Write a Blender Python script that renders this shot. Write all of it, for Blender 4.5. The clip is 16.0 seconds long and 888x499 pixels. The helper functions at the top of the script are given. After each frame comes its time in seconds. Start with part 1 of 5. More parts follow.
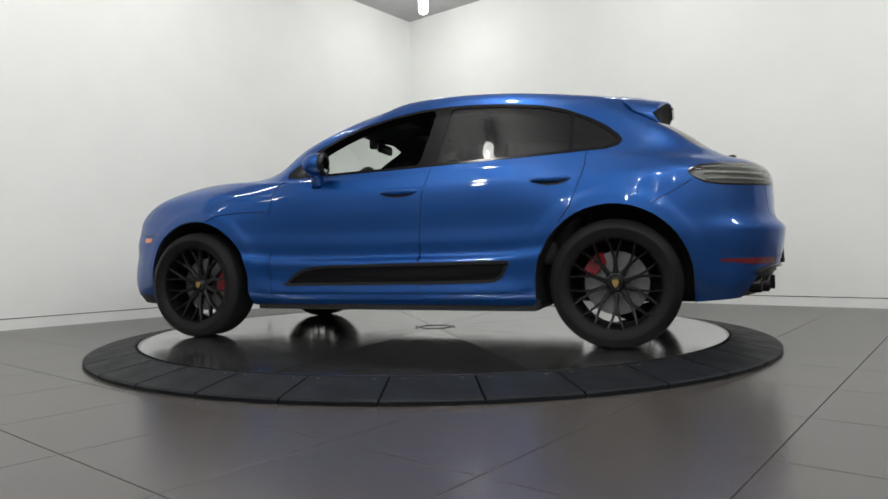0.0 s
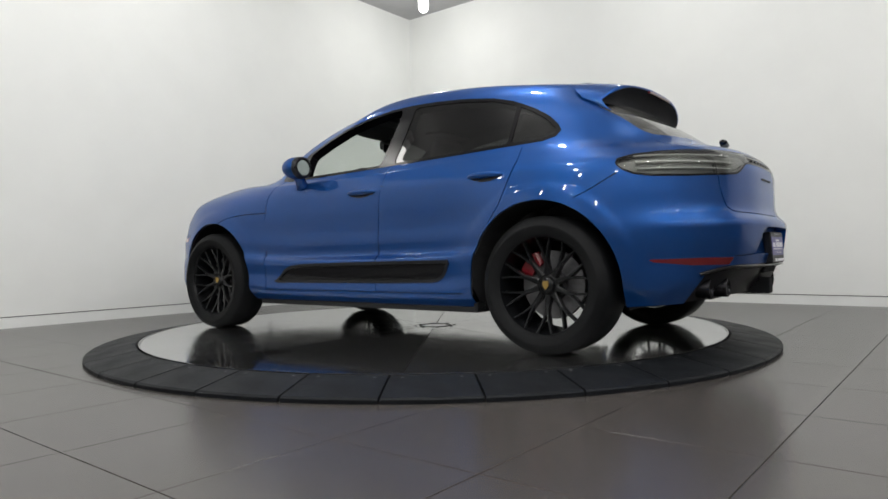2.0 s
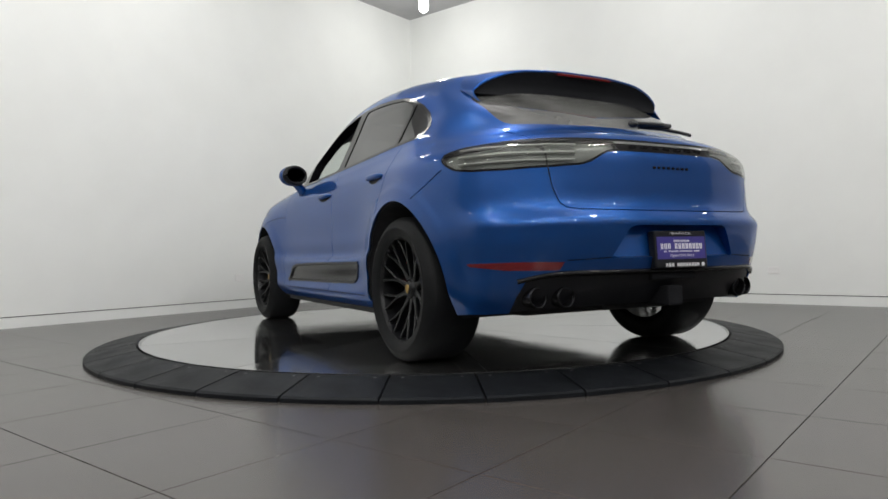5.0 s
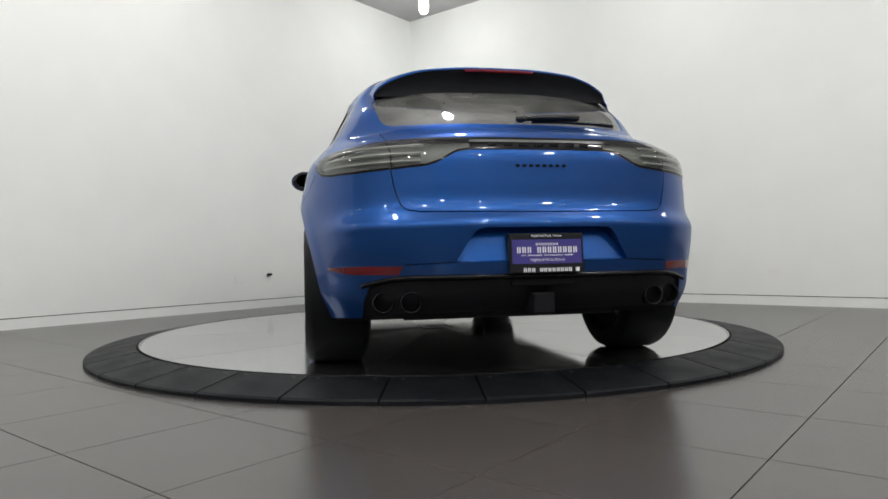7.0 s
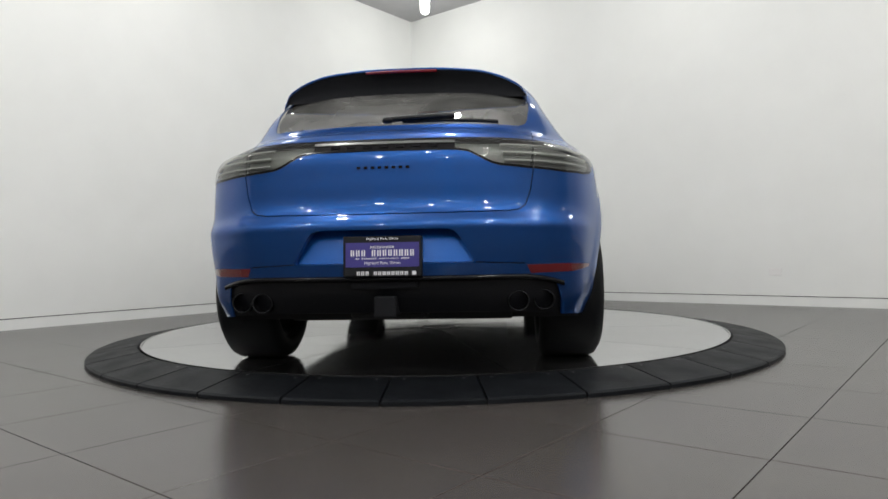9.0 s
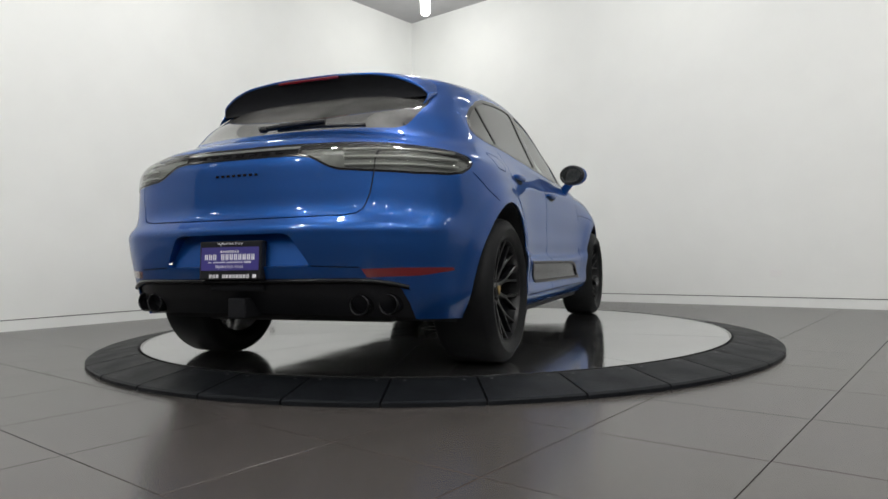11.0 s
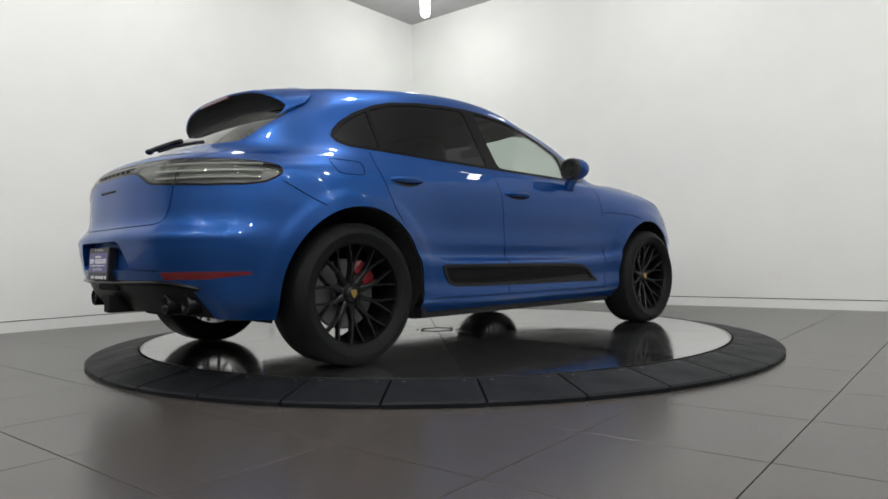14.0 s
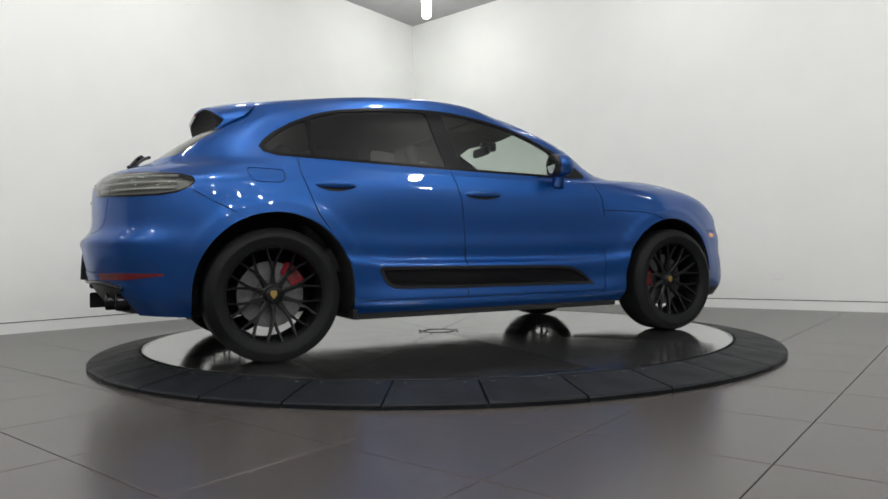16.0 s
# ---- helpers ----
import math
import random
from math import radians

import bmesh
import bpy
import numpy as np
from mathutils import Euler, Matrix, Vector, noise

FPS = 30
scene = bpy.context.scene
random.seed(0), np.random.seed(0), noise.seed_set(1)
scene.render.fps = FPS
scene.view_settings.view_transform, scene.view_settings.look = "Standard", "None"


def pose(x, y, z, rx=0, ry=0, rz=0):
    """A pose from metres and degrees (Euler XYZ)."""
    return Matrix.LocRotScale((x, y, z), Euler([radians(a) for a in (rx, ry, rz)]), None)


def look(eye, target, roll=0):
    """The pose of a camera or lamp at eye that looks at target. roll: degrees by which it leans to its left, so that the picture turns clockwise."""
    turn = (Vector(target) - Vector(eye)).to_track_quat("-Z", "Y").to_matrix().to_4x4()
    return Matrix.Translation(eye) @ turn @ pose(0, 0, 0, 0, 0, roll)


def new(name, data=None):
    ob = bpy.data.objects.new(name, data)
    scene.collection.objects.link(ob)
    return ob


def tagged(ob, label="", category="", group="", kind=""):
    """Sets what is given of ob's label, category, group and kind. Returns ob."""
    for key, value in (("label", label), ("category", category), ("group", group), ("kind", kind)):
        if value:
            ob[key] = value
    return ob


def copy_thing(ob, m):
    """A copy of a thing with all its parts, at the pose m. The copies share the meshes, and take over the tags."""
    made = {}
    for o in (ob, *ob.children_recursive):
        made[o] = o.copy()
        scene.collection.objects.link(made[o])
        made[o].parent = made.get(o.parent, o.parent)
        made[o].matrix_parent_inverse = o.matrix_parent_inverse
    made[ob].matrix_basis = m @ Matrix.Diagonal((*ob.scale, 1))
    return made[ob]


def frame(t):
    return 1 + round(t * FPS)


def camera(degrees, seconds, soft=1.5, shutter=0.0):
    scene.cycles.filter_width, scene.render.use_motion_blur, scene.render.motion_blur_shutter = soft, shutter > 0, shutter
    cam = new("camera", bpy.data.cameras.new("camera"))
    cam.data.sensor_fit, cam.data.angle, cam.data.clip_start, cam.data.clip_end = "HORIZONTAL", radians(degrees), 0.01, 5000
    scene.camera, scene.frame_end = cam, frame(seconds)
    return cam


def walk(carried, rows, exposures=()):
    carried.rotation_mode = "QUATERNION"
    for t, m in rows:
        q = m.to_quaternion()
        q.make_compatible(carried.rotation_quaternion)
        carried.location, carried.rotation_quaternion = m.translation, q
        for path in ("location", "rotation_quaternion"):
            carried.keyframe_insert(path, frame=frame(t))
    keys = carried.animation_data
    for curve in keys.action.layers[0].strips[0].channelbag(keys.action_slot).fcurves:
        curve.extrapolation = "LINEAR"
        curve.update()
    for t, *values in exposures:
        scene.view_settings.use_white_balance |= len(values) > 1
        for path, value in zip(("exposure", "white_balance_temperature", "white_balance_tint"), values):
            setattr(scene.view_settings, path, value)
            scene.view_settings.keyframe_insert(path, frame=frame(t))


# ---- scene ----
# ---------------------------------------------------------------- camera
EYE = Vector((0.0, -4.9729, 0.6017))
YAW, PITCH, ROLL = 0.8815, 0.4626, -1.06
cam = camera(67.31, 16.0, soft=1.6)
# slow drift of the hand-set tripod head: seconds, yaw and pitch in thousandths of a radian
DRIFT = [(0, 0, 0), (1, 0, 0), (1.5, 0, -0.9), (2, 0.1, -2.6), (2.5, 0.6, -3.4), (3, 0.7, -3.8), (4, 0.4, -3.7), (5.2, 0.4, -2.0),
         (6.5, 0.4, -0.5), (7.5, 0.9, -0.2), (8.5, 2.3, 0), (9, 2.5, 0.1), (10.2, 2.8, 1.2), (11.5, 2.9, 2.2), (12.5, 2.3, 2.6),
         (13.5, 2.5, 3.5), (14.5, 3.0, 4.3), (15.5, 4.4, 5.1), (16, 4.7, 5.8)]


def camera_pose(dx, dy):
    yaw, pitch = radians(YAW) - dx / 1000, radians(PITCH) + dy / 1000
    way = Vector((math.sin(yaw) * math.cos(pitch), math.cos(yaw) * math.cos(pitch), math.sin(pitch)))
    return look(EYE, EYE + way * 5, ROLL)


walk(cam, [(t, camera_pose(a, b)) for t, a, b in DRIFT])

# ---------------------------------------------------------------- room frame
TURN = 50.52                       # the room stands at this angle to the camera's line
CORNER = Vector((-0.311, 5.289, 0))
ROOM_A, ROOM_B, ROOM_H = 12.2, 11.0, 4.2
DIR_A = Vector((-math.cos(radians(TURN)), -math.sin(radians(TURN)), 0))   # along the first wall, towards the viewer
DIR_B = Vector((math.sin(radians(TURN)), -math.cos(radians(TURN)), 0))    # along the second wall
DISC_Z, DISC_R, RING_R = 0.067, 2.012, 2.312


def room(a, b, z=0.0):
    """A point a metres along the first wall and b along the second, from the corner."""
    v = CORNER + DIR_A * a + DIR_B * b
    return Vector((v.x, v.y, z))


# ---------------------------------------------------------------- light
world = bpy.data.worlds.new("world")
scene.world = world
world.use_nodes = True
world.node_tree.nodes["Background"].inputs[0].default_value = (0.5, 0.52, 0.55, 1)
world.node_tree.nodes["Background"].inputs[1].default_value = 0.05
scene.view_settings.exposure = 0.0

LAMPS = [(a, b) for a in (1.15, 4.2, 6.4, 8.6, 10.8) for b in (1.25, 4.15, 6.95, 9.65)]
LAMP_POWER = 77.0


def ceiling_lamp_light(a, b):
    data = bpy.data.lights.new("lamp_light", "POINT")
    dim = 0.25 if a < 2 and b < 2 else 0.10 if a < 2 else 0.18 if b < 2 else 1.0     # the outer rows are dimmed
    data.energy, data.color, data.shadow_soft_size = LAMP_POWER * dim, (1.0, 0.985, 0.955), 0.075
    ob = new("lamp_light", data)
    ob.location = room(a, b, ROOM_H - 0.58)
    return ob


for a, b in LAMPS:
    ceiling_lamp_light(a, b)

# ---------------------------------------------------------------- materials


def material(name, colour, rough=0.5, metal=0.0, grain=0.0, scale=20.0, bump=0.0, bump_scale=80.0, coat=0.0, coat_rough=0.03, rough_var=0.0,
             big=0.0, big_scale=1.2, per_object=0.0, spec=0.5, world=False):
    m = bpy.data.materials.new(name)
    m.use_nodes = True
    nt = m.node_tree
    b = nt.nodes["Principled BSDF"]
    b.inputs["Base Color"].default_value = (*colour, 1)
    b.inputs["Roughness"].default_value = rough
    b.inputs["Metallic"].default_value = metal
    b.inputs["Coat Weight"].default_value = coat
    b.inputs["Coat Roughness"].default_value = coat_rough
    b.inputs["Specular IOR Level"].default_value = spec
    coord = nt.nodes.new("ShaderNodeTexCoord")
    place = nt.nodes.new("ShaderNodeNewGeometry").outputs["Position"] if world else coord.outputs["Object"]

    def noisy(s, detail=5.0):
        n = nt.nodes.new("ShaderNodeTexNoise")
        n.inputs["Scale"].default_value, n.inputs["Detail"].default_value = s, detail
        nt.links.new(place, n.inputs["Vector"])
        return n.outputs["Fac"]

    def spread(sock, lo, hi):
        r = nt.nodes.new("ShaderNodeMapRange")
        r.inputs["From Min"].default_value, r.inputs["From Max"].default_value = 0.3, 0.7
        r.inputs["To Min"].default_value, r.inputs["To Max"].default_value = lo, hi
        nt.links.new(sock, r.inputs["Value"])
        return r.outputs["Result"]

    def times(x, y):
        k = nt.nodes.new("ShaderNodeMath")
        k.operation = "MULTIPLY"
        nt.links.new(x, k.inputs[0]), nt.links.new(y, k.inputs[1])
        return k.outputs[0]

    val = None
    for amount, s in ((grain, scale), (big, big_scale)):
        if amount:
            f = spread(noisy(s), 1 - amount, 1 + amount)
            val = f if val is None else times(val, f)
    if per_object:
        info = nt.nodes.new("ShaderNodeObjectInfo")
        r = nt.nodes.new("ShaderNodeMapRange")
        r.inputs["To Min"].default_value, r.inputs["To Max"].default_value = 1 - per_object, 1 + per_object
        nt.links.new(info.outputs["Random"], r.inputs["Value"])
        val = r.outputs["Result"] if val is None else times(val, r.outputs["Result"])
    if val is not None:
        h = nt.nodes.new("ShaderNodeHueSaturation")
        h.inputs["Color"].default_value = (*colour, 1)
        nt.links.new(val, h.inputs["Value"])
        nt.links.new(h.outputs["Color"], b.inputs["Base Color"])
    if rough_var:
        nt.links.new(spread(noisy(big_scale * 2.3), max(rough - rough_var, 0.01), min(rough + rough_var, 1)), b.inputs["Roughness"])
    if bump:
        bp = nt.nodes.new("ShaderNodeBump")
        bp.inputs["Strength"].default_value, bp.inputs["Distance"].default_value = bump, 0.004
        nt.links.new(noisy(bump_scale, 8.0), bp.inputs["Height"])
        nt.links.new(bp.outputs["Normal"], b.inputs["Normal"])
    return m


def glass_material(name, tint, rough=0.0, mix=0.0, solid=(0.01, 0.01, 0.012)):
    """Thin car glass: a tinted see-through layer with a clear gloss on it."""
    m = bpy.data.materials.new(name)
    m.use_nodes = True
    nt = m.node_tree
    out = nt.nodes["Material Output"]
    nt.nodes.remove(nt.nodes["Principled BSDF"])
    clear = nt.nodes.new("ShaderNodeBsdfTransparent")
    clear.inputs[0].default_value = (*tint, 1)
    gloss = nt.nodes.new("ShaderNodeBsdfGlossy")
    gloss.inputs["Roughness"].default_value = rough
    weight = nt.nodes.new("ShaderNodeLayerWeight")
    weight.inputs[0].default_value = 0.5
    power = nt.nodes.new("ShaderNodeMath")
    power.operation, power.inputs[1].default_value = "POWER", 4.0
    ramp = nt.nodes.new("ShaderNodeMath")
    ramp.operation, ramp.inputs[1].default_value, ramp.inputs[2].default_value = "MULTIPLY_ADD", 0.9, 0.055
    nt.links.new(weight.outputs["Facing"], power.inputs[0]), nt.links.new(power.outputs[0], ramp.inputs[0])
    body = clear.outputs[0]
    if mix:
        paint = nt.nodes.new("ShaderNodeBsdfDiffuse")
        paint.inputs[0].default_value = (*solid, 1)
        m1 = nt.nodes.new("ShaderNodeMixShader")
        dust = nt.nodes.new("ShaderNodeTexNoise")
        dust.inputs["Scale"].default_value, dust.inputs["Detail"].default_value, dust.inputs["Distortion"].default_value = 2.2, 6.0, 1.2
        level = nt.nodes.new("ShaderNodeMapRange")
        level.inputs["From Min"].default_value, level.inputs["From Max"].default_value = 0.3, 0.7
        level.inputs["To Min"].default_value, level.inputs["To Max"].default_value = mix * 0.45, mix * 1.5
        place = nt.nodes.new("ShaderNodeTexCoord")
        nt.links.new(place.outputs["Object"], dust.inputs["Vector"]), nt.links.new(dust.outputs["Fac"], level.inputs["Value"])
        nt.links.new(level.outputs["Result"], m1.inputs[0])
        nt.links.new(clear.outputs[0], m1.inputs[1]), nt.links.new(paint.outputs[0], m1.inputs[2])
        body = m1.outputs[0]
    m2 = nt.nodes.new("ShaderNodeMixShader")
    nt.links.new(ramp.outputs[0], m2.inputs[0])
    nt.links.new(body, m2.inputs[1]), nt.links.new(gloss.outputs[0], m2.inputs[2])
    nt.links.new(m2.outputs[0], out.inputs["Surface"])
    return m


def glow_material(name, colour, strength):
    m = bpy.data.materials.new(name)
    m.use_nodes = True
    b = m.node_tree.nodes["Principled BSDF"]
    b.inputs["Base Color"].default_value = (*colour, 1)
    b.inputs["Emission Color"].default_value = (*colour, 1)
    b.inputs["Emission Strength"].default_value = strength
    return m


def car_paint():
    """Metallic blue under clear coat, with fine flakes."""
    m = material("blue_metallic_paint", (0.006, 0.080, 0.36), rough=0.43, metal=0.78, coat=0.75, coat_rough=0.02)
    nt = m.node_tree
    b = nt.nodes["Principled BSDF"]
    b.inputs["Specular Tint"].default_value = (0.30, 0.52, 0.95, 1)
    coord = nt.nodes.new("ShaderNodeTexCoord")
    vor = nt.nodes.new("ShaderNodeTexVoronoi")
    vor.inputs["Scale"].default_value = 900
    nt.links.new(coord.outputs["Object"], vor.inputs["Vector"])
    mixn = nt.nodes.new("ShaderNodeMix")
    mixn.data_type = "RGBA"
    mixn.inputs["A"].default_value, mixn.inputs["B"].default_value = (0.0045, 0.047, 0.205, 1), (0.0065, 0.068, 0.265, 1)
    nt.links.new(vor.outputs["Color"], mixn.inputs["Factor"])
    nt.links.new(mixn.outputs["Result"], b.inputs["Base Color"])
    return m


PAINT = car_paint()
M_WALL = material("white_wall_paint", (0.785, 0.80, 0.782), 0.6, grain=0.012, scale=3, big=0.015, big_scale=0.5, bump=0.04, bump_scale=160)
M_BASE = material("white_skirting_paint", (0.785, 0.80, 0.782), 0.45, grain=0.02, scale=4)
M_GAP = material("shadow_gap_dark", (0.05, 0.05, 0.05), 0.8)
M_CEIL = material("grey_ceiling_paint", (0.42, 0.42, 0.425), 0.8, grain=0.04, scale=5)
M_TILE = material("grey_porcelain_tile", (0.064, 0.058, 0.0545), 0.25, grain=0.02, scale=14, big=0.05, big_scale=0.7, per_object=0.06, spec=0.6, world=True)
M_GROUT = material("dark_grout", (0.018, 0.017, 0.016), 0.9)
M_RUBBER = material("black_rubber_ramp", (0.008, 0.0092, 0.0112), 0.50, spec=0.12, grain=0.18, scale=30, big=0.2, big_scale=2.5, bump=0.25, bump_scale=220, rough_var=0.08)
M_DISC = material("polished_dark_steel_plate", (0.62, 0.625, 0.625), 0.10, metal=0.975, grain=0.05, scale=30, big=0.08, big_scale=1.6, per_object=0.09)


def brushed_sectors(m):
    """Each sector of the plate is ground a little finer or coarser than the next, with streaks and scuffs."""
    nt = m.node_tree
    info, coord = nt.nodes.new("ShaderNodeObjectInfo"), nt.nodes.new("ShaderNodeTexCoord")
    scuff = nt.nodes.new("ShaderNodeTexNoise")
    scuff.inputs["Scale"].default_value, scuff.inputs["Detail"].default_value = 5.0, 8.0
    nt.links.new(coord.outputs["Object"], scuff.inputs["Vector"])
    base = nt.nodes.new("ShaderNodeMapRange")
    base.inputs["To Min"].default_value, base.inputs["To Max"].default_value = 0.03, 0.11
    nt.links.new(info.outputs["Random"], base.inputs["Value"])
    wear = nt.nodes.new("ShaderNodeMapRange")
    wear.inputs["From Min"].default_value, wear.inputs["From Max"].default_value = 0.35, 0.75
    wear.inputs["To Min"].default_value, wear.inputs["To Max"].default_value = 0.0, 0.06
    nt.links.new(scuff.outputs["Fac"], wear.inputs["Value"])
    total = nt.nodes.new("ShaderNodeMath")
    nt.links.new(base.outputs["Result"], total.inputs[0]), nt.links.new(wear.outputs["Result"], total.inputs[1])
    nt.links.new(total.outputs[0], nt.nodes["Principled BSDF"].inputs["Roughness"])


brushed_sectors(M_DISC)
M_DISC_LINE = material("steel_joint", (0.10, 0.10, 0.10), 0.4, metal=0.6)
M_BRIGHT = material("bright_steel_trim", (0.62, 0.62, 0.62), 0.22, metal=1.0)
M_BLACKGLOSS = material("gloss_black_trim", (0.004, 0.004, 0.005), 0.16, spec=0.22)
M_BLACKSATIN = material("satin_black_plastic", (0.0065, 0.007, 0.009), 0.40, spec=0.25, grain=0.1, scale=60, bump=0.08, bump_scale=400)
M_MATTE = material("matte_black_plastic", (0.009, 0.0095, 0.0115), 0.8, grain=0.1, scale=60, spec=0.15)
M_MIRROR = material("mirror_glass", (0.42, 0.44, 0.46), 0.02, metal=1.0)
M_DARK = material("dark_underbody", (0.010, 0.0105, 0.012), 0.8)
M_TYRE = material("tyre_rubber", (0.006, 0.0065, 0.0073), 0.58, spec=0.14, grain=0.15, scale=40, bump=0.15, bump_scale=300)
M_RIM = material("satin_black_alloy", (0.004, 0.0045, 0.0055), 0.30, metal=0.2, spec=0.4)
M_ROTOR = material("brake_disc_steel", (0.22, 0.22, 0.23), 0.42, metal=0.9, grain=0.1, scale=60)
M_CALIPER = material("red_caliper_paint", (0.26, 0.008, 0.016), 0.3, coat=0.6)
M_GOLD = material("gold_badge", (0.42, 0.28, 0.085), 0.35, metal=0.8)
M_GLASS = glass_material("clear_car_glass", (0.80, 0.86, 0.82))
M_TINT = glass_material("dark_privacy_glass", (0.055, 0.057, 0.058))
M_REAR = glass_material("dusty_tinted_rear_glass", (0.10, 0.10, 0.10), mix=0.15, solid=(0.55, 0.55, 0.53))
M_LENS = glass_material("smoked_lamp_lens", (0.80, 0.81, 0.79))
M_LAMPIN = material("grey_lamp_reflector", (0.14, 0.147, 0.138), 0.35, metal=0.2, grain=0.1, scale=30)
M_LIGHTBAR = material("pale_light_guide", (0.29, 0.30, 0.285), 0.3)
M_BAND = material("smoked_band", (0.11, 0.115, 0.11), 0.3, coat=0.3)
M_RED = material("red_reflector_plastic", (0.11, 0.004, 0.007), 0.15, coat=0.7)
M_AMBER = material("amber_marker_plastic", (0.75, 0.20, 0.03), 0.2, coat=1.0)
M_CABIN = material("black_cabin_leather", (0.028, 0.028, 0.030), 0.55, grain=0.1, scale=40)
M_CHROME = material("dark_chrome", (0.022, 0.022, 0.025), 0.26, metal=0.8, spec=0.3)
M_PLATE = material("purple_plate_print", (0.038, 0.030, 0.19), 0.35)
M_WHITE = material("white_print", (0.75, 0.75, 0.78), 0.5)
M_SOCKET = material("white_socket_plastic", (0.78, 0.78, 0.77), 0.4)
M_LAMPBODY = material("white_lamp_metal", (0.7, 0.7, 0.7), 0.4)
M_GLOW = glow_material("lamp_glow", (1.0, 0.98, 0.94), 12.0)
# grey of the added unseen walls, chosen to darken reflections in the car
M_BACK = material("unseen_wall_grey", (0.26, 0.26, 0.262), 0.7, grain=0.03, scale=3, big=0.05, big_scale=0.5)

# ---------------------------------------------------------------- mesh helpers


def mesh_object(name, verts, faces, mat, parent=None, label="", smooth=False, normals=None):
    me = bpy.data.meshes.new(name)
    me.from_pydata([tuple(v) for v in verts], [], [tuple(f) for f in faces])
    me.materials.append(mat)
    me.update()
    if smooth:
        me.polygons.foreach_set("use_smooth", [True] * len(me.polygons))
    if normals is not None:
        me.normals_split_custom_set_from_vertices([tuple(n) for n in normals])
    ob = new(name, me)
    if parent is not None:
        ob.parent = parent
    if label:
        ob["label"] = label
    return ob


def part(name, bm, mat, parent=None, label="", smooth=False):
    me = bpy.data.meshes.new(name)
    bm.normal_update()
    bm.to_mesh(me)
    bm.free()
    me.materials.append(mat)
    if smooth:
        me.polygons.foreach_set("use_smooth", [True] * len(me.polygons))
    ob = new(name, me)
    if parent is not None:
        ob.parent = parent
    if label:
        ob["label"] = label
    return ob


def box(bm, x0, x1, y0, y1, z0, z1, bevel=0.0, segs=2, m=None):
    v = [bm.verts.new(p) for p in ((x0, y0, z0), (x1, y0, z0), (x1, y1, z0), (x0, y1, z0), (x0, y0, z1), (x1, y0, z1), (x1, y1, z1), (x0, y1, z1))]
    f = [bm.faces.new([v[i] for i in q]) for q in ((3, 2, 1, 0), (4, 5, 6, 7), (0, 1, 5, 4), (1, 2, 6, 5), (2, 3, 7, 6), (3, 0, 4, 7))]
    if bevel:
        edges = {e for q in f for e in q.edges}
        r = bmesh.ops.bevel(bm, geom=list(edges), offset=bevel, segments=segs, affect="EDGES", profile=0.5)
        v = list({w for q in r["faces"] for w in q.verts} | {w for w in v if w.is_valid})
    if m is not None:
        bmesh.ops.transform(bm, matrix=m, verts=v)
    return v


def lathe(bm, profile, steps=48, axis="Y", close=False):
    """Turns a profile of (radius, along) round an axis."""
    rings = []
    for k in range(steps):
        a = 2 * math.pi * k / steps
        c, s = math.cos(a), math.sin(a)
        rings.append([bm.verts.new((r * c, h, r * s) if axis == "Y" else (r * c, r * s, h)) for r, h in profile])
    n = len(profile)
    for k in range(steps):
        p, q = rings[k], rings[(k + 1) % steps]
        for j in range(n if close else n - 1):
            i2 = (j + 1) % n
            bm.faces.new((p[j], p[i2], q[i2], q[j]))
    return rings


def tube(bm, points, radius, steps=8, closed=False, flat=1.0):
    """A round bar along points."""
    pts = [Vector(p) for p in points]
    n = len(pts)
    rings = []
    for i, p in enumerate(pts):
        a, b = (pts[(i - 1) % n], pts[(i + 1) % n]) if closed else (pts[max(i - 1, 0)], pts[min(i + 1, n - 1)])
        t = (b - a).normalized()
        side = t.cross(Vector((0, 0, 1)))
        if side.length < 1e-3:
            side = t.cross(Vector((0, 1, 0)))
        side.normalize()
        up = side.cross(t)
        rings.append([bm.verts.new(p + side * radius * math.cos(2 * math.pi * k / steps) + up * radius * flat * math.sin(2 * math.pi * k / steps)) for k in range(steps)])
    for i in range(n if closed else n - 1):
        p, q = rings[i], rings[(i + 1) % n]
        for k in range(steps):
            bm.faces.new((p[k], p[(k + 1) % steps], q[(k + 1) % steps], q[k]))
    if not closed:
        bm.faces.new(rings[0][::-1]), bm.faces.new(rings[-1])


def empty(name, label="", category="", group="", kind=""):
    ob = new(name)
    ob.empty_display_size = 0.2
    return tagged(ob, label, category, group, kind)


# ---------------------------------------------------------------- room


def room_box(name, a0, a1, b0, b1, z0, z1, mat, label="", category=""):
    bm = bmesh.new()
    box(bm, 0, a1 - a0, 0, b1 - b0, z0, z1)
    m = Matrix(((DIR_A.x, DIR_B.x, 0, 0), (DIR_A.y, DIR_B.y, 0, 0), (0, 0, 1, 0), (0, 0, 0, 1)))
    o = room(a0, b0)
    bmesh.ops.transform(bm, matrix=Matrix.Translation(o) @ m, verts=bm.verts)
    bmesh.ops.recalc_face_normals(bm, faces=bm.faces)
    ob = part(name, bm, mat)
    return tagged(ob, label, category, "", "structure")


